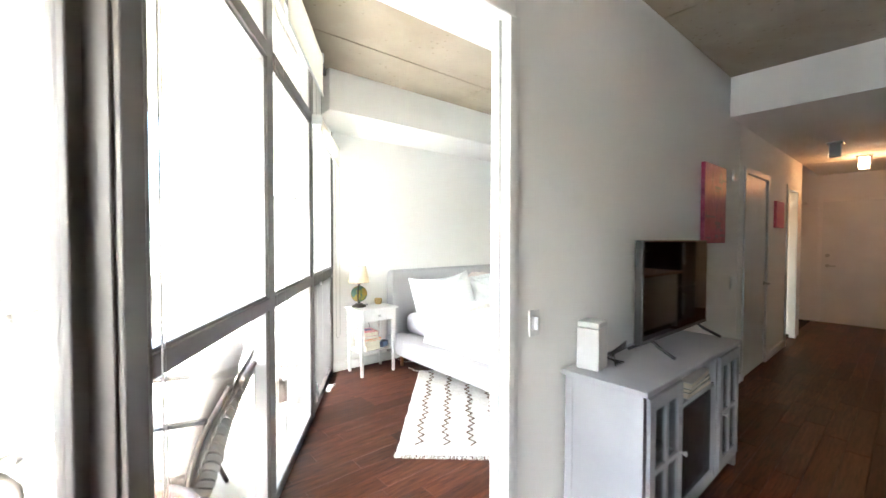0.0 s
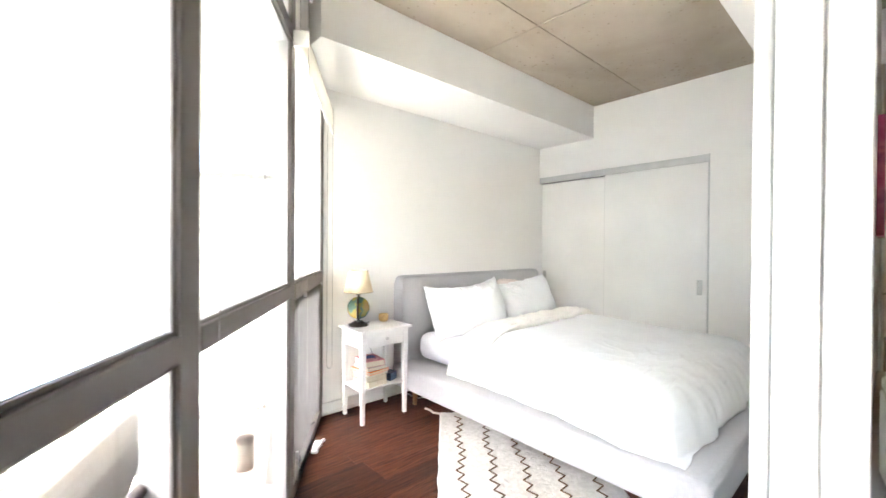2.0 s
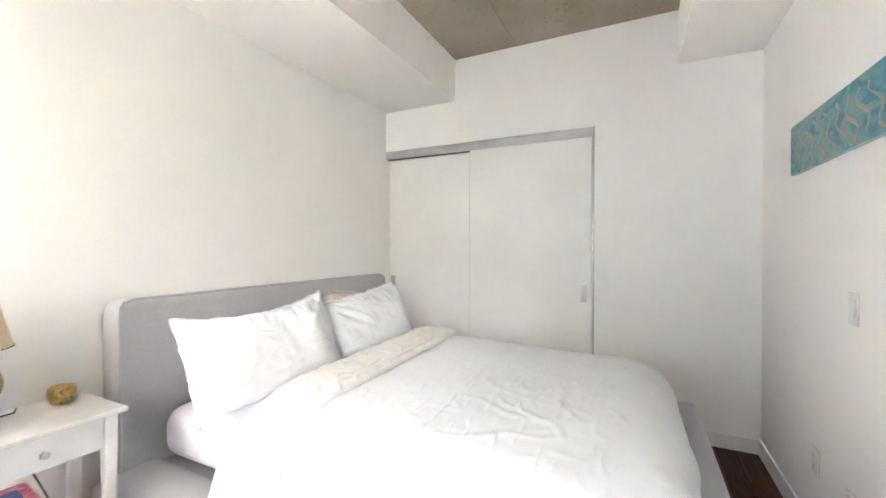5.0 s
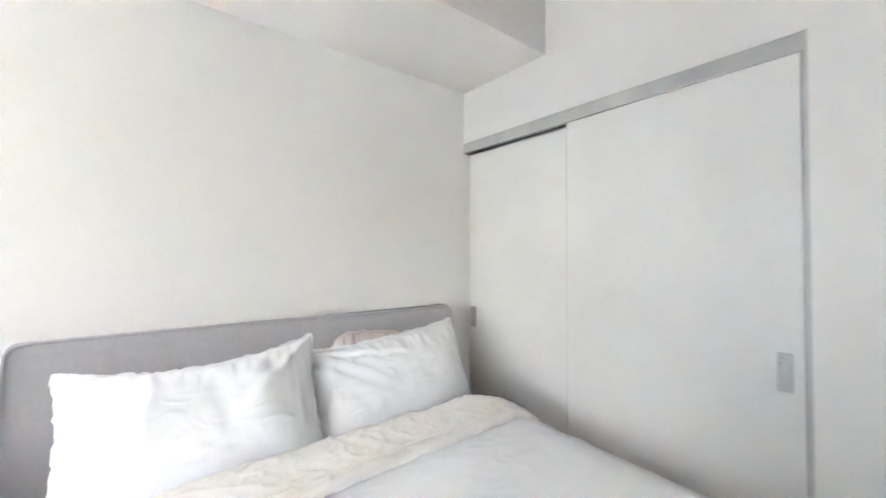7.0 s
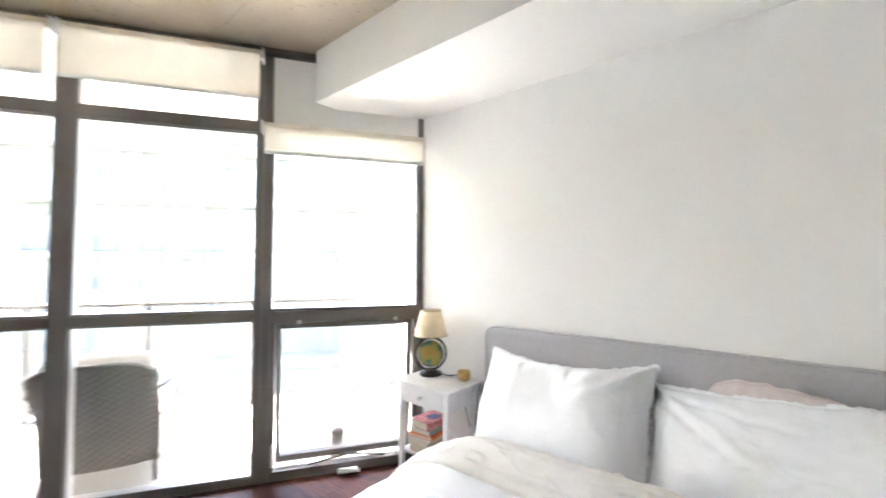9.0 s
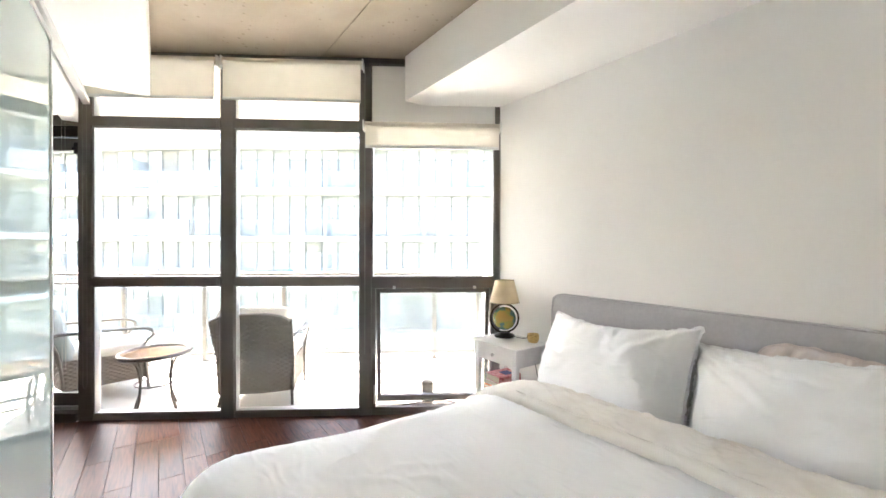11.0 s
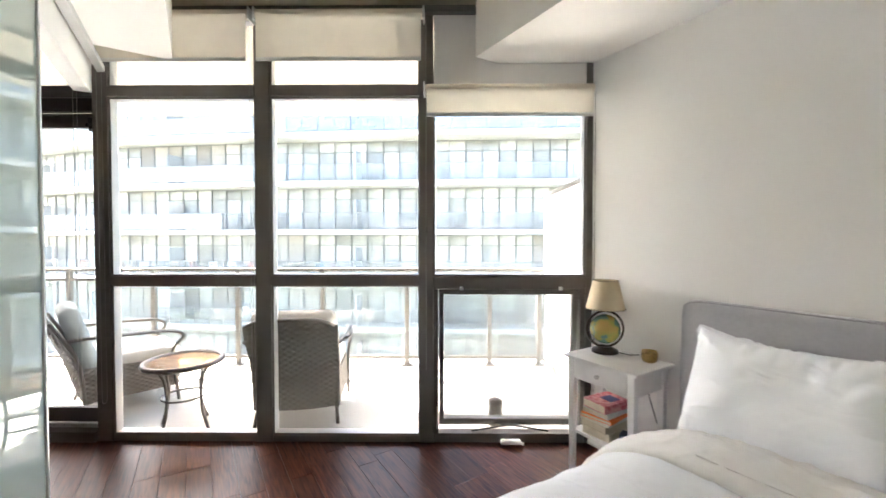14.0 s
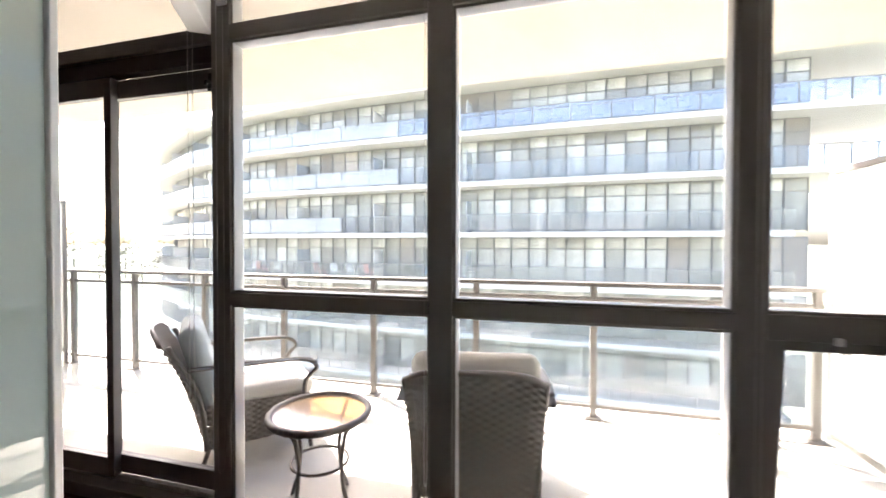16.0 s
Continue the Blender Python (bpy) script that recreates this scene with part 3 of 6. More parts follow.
struct(slab_part("door_stop", 1.280, 1.352, 0, 1.335, 1.378, 2.345, mat=TRIM, bevel=0.003), "white stop strip on the opening's jamb", "trim")
struct(slab_part("door_jamb", 1.293, 1.30, 0, 1.335, 1.350, 2.345, mat=TRIM, bevel=0.004), "white painted jamb of the bedroom opening", "trim")
struct(slab_part("door_jamb_inner", 1.293, 1.380, 0, 1.335, 1.408, 2.345, mat=TRIM, bevel=0.004), "white painted jamb of the bedroom opening", "trim")
struct(slab_part("door_casing", 1.315, 1.318, 0, 1.378, 1.334, 2.372, mat=TRIM, bevel=0.004), "white casing round the bedroom opening", "trim")
bead_chain(hd, 0.112, 1.32, 2.36, 0.45, 0.02)

# ---- closet sliding doors ----
cd = thing("closet_doors", "white sliding closet doors, closed, with grey top track", "closet", None, kind="structure")
slab_part("top_track", XE - 0.004, 2.392, 2.118, XE + 0.09, YN, 2.188, mat=TRACK, parent=cd, bevel=0.002)
dl = part("door_panel", B(XE + 0.052, 3.34, 0.012, XE + 0.084, YN - 0.004, 2.111, bevel=0.002), PANEL, cd)
# black strip that draws the shade in the slot under the track
part("track_gap_shade", B(XE + 0.024, 3.380, 2.1145, XE + 0.044, YN - 0.002, 2.1175), BLACK, cd)
dr = part("door_panel", B(XE + 0.010, 2.400, 0.012, XE + 0.042, 3.375, 2.122, bevel=0.002), PANEL, cd)
part("edge_strip", B(XE + 0.0105, 3.3752, 0.012, XE + 0.042, 3.3775, 2.110), PANEL_EDGE, cd, "thin grey strip on the door's edge")


def flush_pull(x, y, z, parent):
    bm = B(x - 0.004, y - 0.022, z - 0.07, x + 0.002, y + 0.022, z + 0.07, bevel=0.002)
    box(bm, x - 0.008, y - 0.022, z - 0.07, x - 0.003, y - 0.014, z + 0.07)
    box(bm, x - 0.008, y + 0.014, z - 0.07, x - 0.003, y + 0.022, z + 0.07)
    return part("flush_pull", bm, STEEL, parent, "brushed steel flush pull")


flush_pull(XE + 0.008, 2.455, 0.96, dr)
flush_pull(XE + 0.050, 4.165, 0.96, dl)
struct(slab_part("closet_jamb", XE - 0.003, 2.380, 0, XE + 0.006, 2.394, 2.19, mat=TRACK), "dark reveal line at the closet's edge", "trim")

# ---- baseboards ----
def baseboard(x0, y0, x1, y1):
    bm = B(x0, y0, 0, x1, y1, 0.095, bevel=0.003)
    dx, dy = (x1 - x0), (y1 - y0)
    if dx > dy:
        box(bm, x0, y0 - (0.004 if y0 > 3 else -0.0), 0.0, x1, y1 + (0.004 if y0 < 3 else 0.0), 0.022, bevel=0.003)
    struct(part("baseboard", bm, TRIM), "white painted baseboard along the wall", "baseboard")


baseboard(1.82, YN - 0.014, XE, YN)
baseboard(1.38, YS, XE, YS + 0.014)
baseboard(XE - 0.014, YS + 0.014, XE, 2.380)
baseboard(1.40, YL - 0.014, 4.86, YL)
baseboard(5.92, YL - 0.014, 6.86, YL)

# ---- hall doors ----
def hall_door(name, x0, x1, label, ajar=0.0, handle_x=None):
    dd = thing(name, label, "door", None, kind="structure")
    for a in ((x0 - 0.06, x0), (x1, x1 + 0.06)):
        slab_part("casing", a[0], YL - 0.016, 0, a[1], YL, 2.16, mat=TRIM, parent=dd, bevel=0.003)
    slab_part("casing", x0, YL - 0.016, 2.10, x1, YL, 2.16, mat=TRIM, parent=dd, bevel=0.003)
    leaf = part("leaf", B(0.01, 0, 0.008, x1 - x0 - 0.01, 0.038, 2.095, bevel=0.002), TRIM, dd)
    leaf.matrix_local = pose(x0, YL + 0.006, 0, 0, 0, ajar)
    if handle_x is not None:
        bm = bmesh.new()
        tube(bm, [(handle_x, -0.004, 0.93), (handle_x, -0.05, 0.93), (handle_x - 0.02, -0.058, 0.93), (handle_x - 0.12, -0.058, 0.93)], 0.009)
        tube(bm, [(handle_x, 0.0, 0.93), (handle_x, -0.010, 0.93)], 0.026, 20)
        part("lever_handle", bm, STEEL, leaf, "satin steel lever handle")
    return dd


hall_door("door_1", 4.94, 5.84, "plain white interior door, closed", 0.0, 0.84)
hall_door("door_2", 6.94, 7.58, "white interior door standing open", 88.0)
en = thing("door_entry", "plain cream entry door with deadbolt and lever", "door", None, kind="structure")
slab_part("leaf", 9.475, 0.33, 0.01, 9.502, 1.27, 2.08, mat=TRIM, parent=en, bevel=0.003)
for a in ((0.27, 0.33, 0, 2.14), (1.27, 1.33, 0, 2.14), (0.33, 1.27, 2.08, 2.14)):
    slab_part("casing", 9.478, a[0], a[2], 9.505, a[1], a[3], mat=WALL, parent=en, bevel=0.003)
bm = bmesh.new()
tube(bm, [(9.475, 1.20, 0.98), (9.42, 1.20, 0.98), (9.415, 1.18, 0.98), (9.415, 1.09, 0.98)], 0.009)
tube(bm, [(9.475, 1.20, 0.98), (9.465, 1.20, 0.98)], 0.028, 20)
part("lever_handle", bm, STEEL, en, "steel lever handle")
bm = bmesh.new()
tube(bm, [(9.475, 1.20, 1.16), (9.452, 1.20, 1.16)], 0.03, 20)
part("deadbolt", bm, STEEL, en, "round steel deadbolt")
rc = thing("coat_shelf", "white shelf over the recess beside the entry door", "shelf")
slab_part("board", 8.2, YS + 0.06, 2.03, 9.3, YS + 0.35, 2.06, mat=TRIM, parent=rc)
slab_part("cleat", 8.2, YS + 0.33, 1.96, 9.3, YS + 0.35, 2.03, mat=TRIM, parent=rc)

# hall lamps
HALL_GLASS = shade("frosted_lamp_glass", (0.7, 0.7, 0.68), 0.4)
HALL_GLOW = glow("warm_lamp_glass", (1.0, 0.62, 0.30), 0.4)
for (x, y, lit) in ((6.43, 0.84, False), (7.72, 0.69, True)):
    lp = thing("ceiling_light", "square ceiling light with " + ("a glowing warm shade" if lit else "a white frosted shade"), "lamp", Matrix.Translation((x, y, ZS)))
    part("canopy", B(-0.07, -0.07, -0.025, 0.07, 0.07, 0, bevel=0.004), STEEL, lp)
    part("shade", B(-0.05, -0.05, -0.17, 0.05, 0.05, -0.025, bevel=0.008), HALL_GLOW if lit else HALL_GLASS, lp)
bulb = new("hall_bulb", bpy.data.lights.new("hall_bulb", "POINT"))
bulb.data.energy, bulb.data.color, bulb.data.shadow_soft_size = 0.15, (1.0, 0.42, 0.14), 0.06
bulb.location = (7.72, 0.69, ZS - 0.24)
bulb2 = new("bath_bulb", bpy.data.lights.new("bath_bulb", "POINT"))
bulb2.data.energy, bulb2.data.color, bulb2.data.shadow_soft_size = 0.12, (1.0, 0.45, 0.16), 0.08
bulb2.location = (7.2, 2.1, 2.3)

# ---- bed ----
bed = thing("platform_bed", "light grey upholstered platform bed with curved headboard", "bed", Matrix.Translation((3.455, 2.9, 0)))


def bx(*a, **k):
    """A box given in room coordinates, for parts of the bed."""
    return box(bmesh.new(), a[0] - 3.455, a[1] - 2.9, a[2], a[3] - 3.455, a[4] - 2.9, a[5], **k)


BX0, BX1, BY0, BY1 = 2.41, 4.50, 1.76, 4.10
part("side_rail", bx(BX0, BY0 + 0.14, 0.15, BX0 + 0.26, BY1, 0.335, bevel=0.035, seg=4), FABRIC, bed)
part("side_rail", bx(BX1 - 0.26, BY0 + 0.14, 0.15, BX1, BY1, 0.335, bevel=0.035, seg=4), FABRIC, bed)
part("foot_rail", bx(BX0 - 0.004, BY0, 0.146, BX1 + 0.004, BY0 + 0.26, 0.339, bevel=0.035, seg=4), FABRIC, bed)
part("base", bx(BX0 + 0.2, BY0 + 0.2, 0.14, BX1 - 0.2, BY1, 0.31), FABRIC, bed)


def headboard():
    bm = bmesh.new()
    prof = []
    x0, x1 = 2.505, 4.49
    r = 0.032

    def sec(u):
        x = x0 + u * (x1 - x0)
        e = min(x - x0, x1 - x)
        topz = 1.068 - (r - math.sqrt(max(0.0, r * r - (r - e) ** 2)) if e < r else 0.0)
        out = 0.012 * math.exp(-e / 0.05)
        return x, topz, out

    us = [0.0, 0.003, 0.008, 0.015, 0.022, 0.03, 0.036] + [0.05 + 0.9 * k / 20 for k in range(21)] + [0.964, 0.97, 0.978, 0.985, 0.992, 0.997, 1.0]
    rings = []
    for u in us:
        x, tz, out = sec(u)
        ring = [(4.075 - out, 0.12), (4.08 - out, 0.5), (4.085 - out, 0.9), (4.091 - out, tz - 0.04), (4.10 - out, tz - 0.012), (4.118, tz), (4.16, tz), (4.185, tz - 0.012), (4.20, tz - 0.04), (4.20, 0.12)]
        rings.append([bm.verts.new((x - 3.455, y - 2.9, z)) for y, z in ring])
    for a, b in zip(rings, rings[1:]):
        for k in range(len(a) - 1):
            bm.faces.new((a[k], a[k + 1], b[k + 1], b[k])).smooth = True
    bm.faces.new(rings[0])
    bm.faces.new(rings[-1][::-1])
    return bm


part("headboard", headboard(), FABRIC, bed)
bm = bmesh.new()
tube(bm, [(x - 3.455, y - 2.9, z) for x, y, z in ((2.507, 4.066, 0.34), (2.507, 4.075, 0.98), (2.511, 4.08, 1.04), (2.53, 4.092, 1.06), (2.58, 4.104, 1.067), (4.41, 4.104, 1.067), (4.465, 4.092, 1.06), (4.484, 4.08, 1.04), (4.488, 4.075, 0.98), (4.488, 4.066, 0.34))], 0.005, 6)
part("piping", bm, FABRIC, bed)
for x, y in ((2.53, 3.92), (4.38, 3.92), (2.53, 1.95), (4.38, 1.95)):
    bm = bmesh.new()
    tube(bm, [(x - 3.455, y - 2.9, 0.0), (x - 3.455, y - 2.9, 0.16)], 0.03, 14, radii=[0.017, 0.028])
    part("leg", bm, OAK, bed, "tapered honey wood leg")

mt = part("mattress", B(2.655, 1.98, 0.335, 4.36, 4.065, 0.565, bevel=0.085, seg=5), SHEET)
tagged(mt, "mattress with a pale lilac-white fitted sheet", "mattress")


def smooth(a, b, x):
    t = min(1, max(0, (x - a) / (b - a)))
    return t * t * (3 - 2 * t)


def duvet_z(x, y, x0, x1, y0, R, low, high):
    e = min(x - x0, x1 - x, y - y0)
    ex, ey = min(x - x0, x1 - x), y - y0
    a = max(0.0, 1 - ex / (R if x > 3.4 else R * (1 + 0.25 * smooth(2.1, 3.0, y))))
    b = max(0.0, 1 - ey / R)
    dd = min(1.0, (a ** 2.6 + b ** 2.6) ** (1 / 2.6))
    z = low + (high - low) * (1 - dd ** 2.6) ** (1 / 2.2)
    p = Vector((x, y, 0))
    z += 0.014 * noise.fractal(p * 1.8, 1.0, 2.0, 2) * (1 - dd * 0.5)
    ridge = abs(noise.noise(Vector((x * 5 + y * 2.5, y * 9 - x * 2, 3.1))))
    z += 0.004 * (1 - min(1, ridge * 5)) ** 2 * smooth(-0.1, 0.3, noise.noise(p * 1.7 + Vector((4, 1, 0))))
    z += 0.0012 * noise.noise(p * 16)
    return z


def duvet():
    bm = bmesh.new()
    x1, y0, y1 = 4.44, 1.885, 3.52

    def at(u, v):
        # denser towards the edges
        uu = 0.5 - 0.5 * math.cos(math.pi * (0.08 + 0.84 * u))
        lo, hi = 0.5 - 0.5 * math.cos(math.pi * 0.08), 0.5 - 0.5 * math.cos(math.pi * 0.92)
        uu = (uu - lo) / (hi - lo)
        vv = v ** 1.5
        y = y0 + vv * (y1 - y0)
        x0 = 2.475 + 0.09 * smooth(2.0, 2.9, y)
        x = x0 + uu * (x1 - x0)
        high = 0.643 + 0.025 * smooth(2.4, 3.3, y)
        z = duvet_z(x, y, x0, x1, y0, 0.32, 0.345, high)
        wob = 0.03 * noise.noise(Vector((x * 3, y * 3, 7))) + 0.012 * noise.noise(Vector((x * 11, y * 11, 2)))
        edge = 1 - smooth(0, 0.25, min(x - x0, x1 - x, y - y0))
        bulge = 0.02 * edge
        low_edge = 1 - smooth(0.0, 0.5, (z - 0.345) / (high - 0.345))
        ruffle = low_edge * (0.016 * noise.fractal(Vector((y * 5, 0, 0.3)), 1.0, 2.0, 2) if min(x - x0, x1 - x) < y - y0 else 0.0)
        ruffle_y = low_edge * (0.016 * noise.fractal(Vector((x * 5, 5, 0.3)), 1.0, 2.0, 2) if y - y0 <= min(x - x0, x1 - x) else 0.0)
        crease = noise.noise(Vector((x * 2.2 + y * 3.6, x * 7.5 - y * 4.0, 0.7)))
        fine = noise.noise(Vector((x * 9 - y * 5, x * 4 + y * 13, 4.2)))
        z += 0.0018 * (1 - min(1.0, abs(fine) * 5)) ** 2 * smooth(-0.1, 0.3, noise.noise(Vector((x * 2.4, y * 2.4, 1.5)))) * (1 - edge)
        z += 0.005 * (1 - min(1.0, abs(crease) * 5)) ** 2 * smooth(0.0, 0.35, noise.noise(Vector((x * 1.3, y * 1.3, 8.5))))
        cx = -1 if x < 3.4 else 1
        ex, ey = min(x - x0, x1 - x), y - y0
        hem, run = (ex, y) if ex < ey else (ey, x)
        pucker = noise.noise(Vector((run * 9 + hem * 3, hem * 4, 6.3))) + 0.5 * noise.noise(Vector((run * 23 - hem * 5, hem * 8, 2.3)))
        z += 0.009 * pucker * smooth(-0.3, 0.4, noise.noise(Vector((run * 2.1, 4.0, 1.0)))) * smooth(0.0, 0.03, hem) * math.exp(-(hem / 0.24) ** 2)
        return Vector((x + wob * edge + ruffle + cx * bulge * (1 - smooth(0, 0.2, min(x - x0, x1 - x))), y + wob * edge + ruffle_y, z))

    grid(bm, 190, 170, at)
    return bm


dv = part("duvet", duvet(), LINEN)
tagged(dv, "white linen duvet, rumpled, turned down near the pillows", "duvet")


def band():
    bm = bmesh.new()

    def at(u, v):
        # v runs across the band, from its hem over the fold towards the pillows
        x = 2.55 + u * (4.44 - 2.55)
        side = min((x - 2.55) * 0.34 / 0.55, 4.44 - x)
        drop = 1 - (1 - max(0, 1 - side / 0.34) ** 2.4) ** (1 / 2.0)
        hem = 3.185 + 0.06 * u + 0.015 * noise.noise(Vector((x * 4, 0, 0)))
        y = hem + v * 0.40
        z = 0.690 + 0.035 * math.sin(math.pi * min(1, v * 1.05 + 0.12)) - 0.31 * drop
        if v < 0.08:
            z -= 0.030 * (1 - v / 0.08) ** 1.5
            y += 0.026 * (1 - v / 0.08) ** 2
        if v > 0.8:
            z -= 0.10 * ((v - 0.8) / 0.2) ** 2
        p = Vector((x, y, 2))
        z += (0.008 * noise.fractal(p * 6, 1.0, 2.0, 4) + 0.008 * (1 - min(1, 5 * abs(noise.noise(Vector((x * 7, y * 10, 1)))))) ** 2
              + 0.004 * (1 - min(1, 5 * abs(noise.noise(Vector((x * 14 + y * 7, y * 21 - x * 6, 6)))))) ** 2 * smooth(0.12, 0.3, v)) * (1 - drop)
        return Vector((x + 0.02 * noise.noise(p * 4) * drop, y - 0.03 * drop * v, z))

    grid(bm, 240, 56, at)
    return bm


part("turned_down_band", band(), LINEN_BACK, dv, "cream linen underside, creased, with a stitched hem")
bm = bmesh.new()
for k in range(120):
    u = 0.22 + 0.66 * k / 120
    x = 2.55 + u * 1.89
    y = 3.185 + 0.06 * u + 0.015 * noise.noise(Vector((x * 4, 0, 0))) + 0.055
    box(bm, x, y, 0.713, x + 0.009, y + 0.004, 0.7195)
part("hem_stitching", bm, LINEN_BACK, dv)


def pillow(name, w, h, d, m, mat, seed, label, sag=0.2, left=0.0, right=0.0, flare=0.03, folds=(), fray=1.0, soft=0.0):
    """sag: dip of the top edge; left, right: lift of the top corners; folds: (from, to, height, width) in the cover's -1 to 1."""
    bm = bmesh.new()

    def at(u, v, sgn):
        a, b = 2 * u - 1, 2 * v - 1
        pinch = 1 + flare - flare * b - 0.05 * (1 - b * b) * (a * a) ** 1.2
        pinch2 = 1 - (sag if b > 0 else 0.05) * (1 - a * a) ** 0.8 * (b * b) ** 1.2
        th = ((1 - abs(a) ** 3.0) * (1 - abs(b) ** 2.8)) ** 0.5
        p = Vector((a * w * 4 + seed, b * h * 4, sgn))
        z = sgn * d / 2 * th * (1 + 0.18 * noise.noise(p * 0.7))
        seam = smooth(0.35, 0.9, b) + 0.15 * smooth(0.5, 0.9, -b) + 0.6 * smooth(0.6, 0.95, abs(a))
        pucker = noise.noise(Vector((a * 11 + seed, b * 1.6, 0.5))) + 0.6 * noise.noise(Vector((a * 24 + seed, b * 3, 2.5)))
        z += sgn * 0.026 * pucker * min(1, seam) * th + 0.004 * noise.noise(p * 2.2) * th
        if sgn > 0:
            for (a0, b0), (a1, b1), lift, wide in folds:
                ex, ey = a1 - a0, b1 - b0
                k = max(0, min(1, ((a - a0) * ex + (b - b0) * ey) / (ex * ex + ey * ey)))
                off = ((a - a0 - k * ex) * ey - (b - b0 - k * ey) * ex) / math.hypot(ex, ey)
                far = math.hypot(a - a0 - k * ex, b - b0 - k * ey)
                z += lift * th ** 0.5 * (math.exp(-(far / wide) ** 2) - 0.8 * math.exp(-((far - 2 * wide) / wide) ** 2) * (off > 0)) * (1 - k) ** 0.7
        pinch *= 1 - soft * abs(b) ** 5
        pinch2 *= 1 - soft * abs(a) ** 5
        top = smooth(0, 1, v) * (left * (1 - u) + right * u)
        return Vector((a * w / 2 * pinch, b * h / 2 * pinch2 + top + 0.012 * noise.noise(Vector((a * 5 + seed, b * 2, 9))) * (1 - a * a), z))

    f = grid(bm, 96, 64, lambda u, v: at(u, v, 1))
    g = grid(bm, 96, 64, lambda u, v: at(u, v, -1))
    bmesh.ops.remove_doubles(bm, verts=bm.verts, dist=0.0008)
    ob = part(name, bm, mat)
    ob.matrix_world = m
    tagged(ob, label, "pillow", "pillows against the headboard")
    # frayed flange along the seam
    bm = bmesh.new()
    rnd = random.Random(int(seed * 10))
    loop = [(k / 60, 0) for k in range(60)] + [(1, k / 34) for k in range(34)] + [(1 - k / 60, 1) for k in range(60)] + [(0, 1 - k / 34) for k in range(34)]
    pts = []
    for u, v in loop:
        p = at(u, v, 1)
        out = Vector((2 * u - 1, 2 * v - 1, 0))
        out = Vector((0 if abs(out.x) < 0.999 else out.x, 0 if abs(out.y) < 0.999 else out.y, 0)).normalized()
        pts.append((p, out))
    vs = []
    for p, o in pts:
        vs.append((bm.verts.new(p - o * 0.006), bm.verts.new(p + o * (0.008 + 0.009 * rnd.random() * fray) + Vector((0, 0, 0.012 * (rnd.random() - 0.5) * fray)))))
    for k in range(len(vs)):
        a, b = vs[k], vs[(k + 1) % len(vs)]
        bm.faces.new((a[0], b[0], b[1], a[1]))
    part("flange", bm, mat, ob, "frayed flange edge")
    return ob


pillow("pillow", 0.85, 0.49, 0.31, pose(3.070, 3.825, 0.765, 67, -2, -5), LINEN, 1.3, "plump white linen pillow with frayed edges", sag=0.26, right=0.02, flare=0.0,
       folds=(((0.95, 0.95), (0.35, 0.1), 0.016, 0.05), ((-0.95, 0.95), (-0.5, 0.35), 0.012, 0.05), ((0.1, 0.85), (0.2, 0.3), 0.010, 0.05)))
pillow("pillow", 0.865, 0.49, 0.29, pose(3.900, 3.825, 0.767, 66, -2, -3), LINEN, 5.7, "white linen pillow with frayed edges, creased from one corner", sag=0.10, left=-0.045, right=0.01, flare=0.0,
       folds=(((-0.95, 0.95), (-0.15, -0.1), 0.024, 0.055), ((-0.9, 0.95), (0.15, 0.5), 0.020, 0.05), ((-0.98, 0.6), (-0.7, -0.5), 0.012, 0.05)))
pillow("pillow", 0.52, 0.40, 0.13, pose(3.90, 4.0, 0.782, 76, 3, 0), LINEN_PINK, 9.1, "blush pillow tucked behind the white one", sag=-0.06, left=-0.01, right=-0.03, fray=0.2, soft=0.14)

# ---- balcony ----
deck = part("balcony_floor", B(-8, 0.12, -0.30, 3.47, 2.05, -0.05), DECK)
deck.matrix_world = WIN
struct(deck, "pale concrete balcony floor in hard sun", "balcony")
up = part("balcony_slab_above", B(-8, 0.10, 2.86, 9, 2.08, 3.15), STUCCO)
up.matrix_world = WIN
struct(up, "cream painted underside of the balcony above", "balcony")
sc = thing("privacy_screen", "white balcony privacy screen with a metal frame", "screen", WIN)
part("panel", B(3.44, 0.27, 0.06, 3.465, 1.78, 1.85), SCREEN_WHITE, sc)
for a in ((0.25, 0.29, -0.05, 1.89), (1.76, 1.80, -0.05, 1.89)):
    part("post", B(3.43, a[0], a[2], 3.475, a[1], a[3], bevel=0.004), SCREEN_WHITE, sc)
part("cap", B(3.425, 0.25, 1.85, 3.48, 1.80, 1.89, bevel=0.004), RAIL, sc)
part("bottom_bar", B(3.43, 0.29, 0.02, 3.475, 1.76, 0.06, bevel=0.004), RAIL, sc)
s2 = thing("privacy_screen", "pale balcony divider in a dark metal frame", "screen", WIN)
part("panel", B(-3.975, 0.33, 0.14, -3.955, 1.75, 1.82), SCREEN_WHITE, s2)
for a in ((0.29, 0.33), (1.75, 1.79)):
    part("post", B(-3.985, a[0], -0.05, -3.945, a[1], 1.86, bevel=0.004), ALU, s2)
part("cap", B(-3.985, 0.33, 1.82, -3.945, 1.75, 1.86, bevel=0.004), ALU, s2)
part("bottom_bar", B(-3.985, 0.33, 0.10, -3.945, 1.75, 0.14, bevel=0.004), ALU, s2)
rl = thing("balcony_railing", "beige metal balcony railing with hazy glass panels", "railing", WIN)
posts = [-7.8, -6.83, -5.86, -4.9, -3.90, -2.96, -1.99, -1.02, -0.05, 0.92, 1.88, 2.82, 3.38]
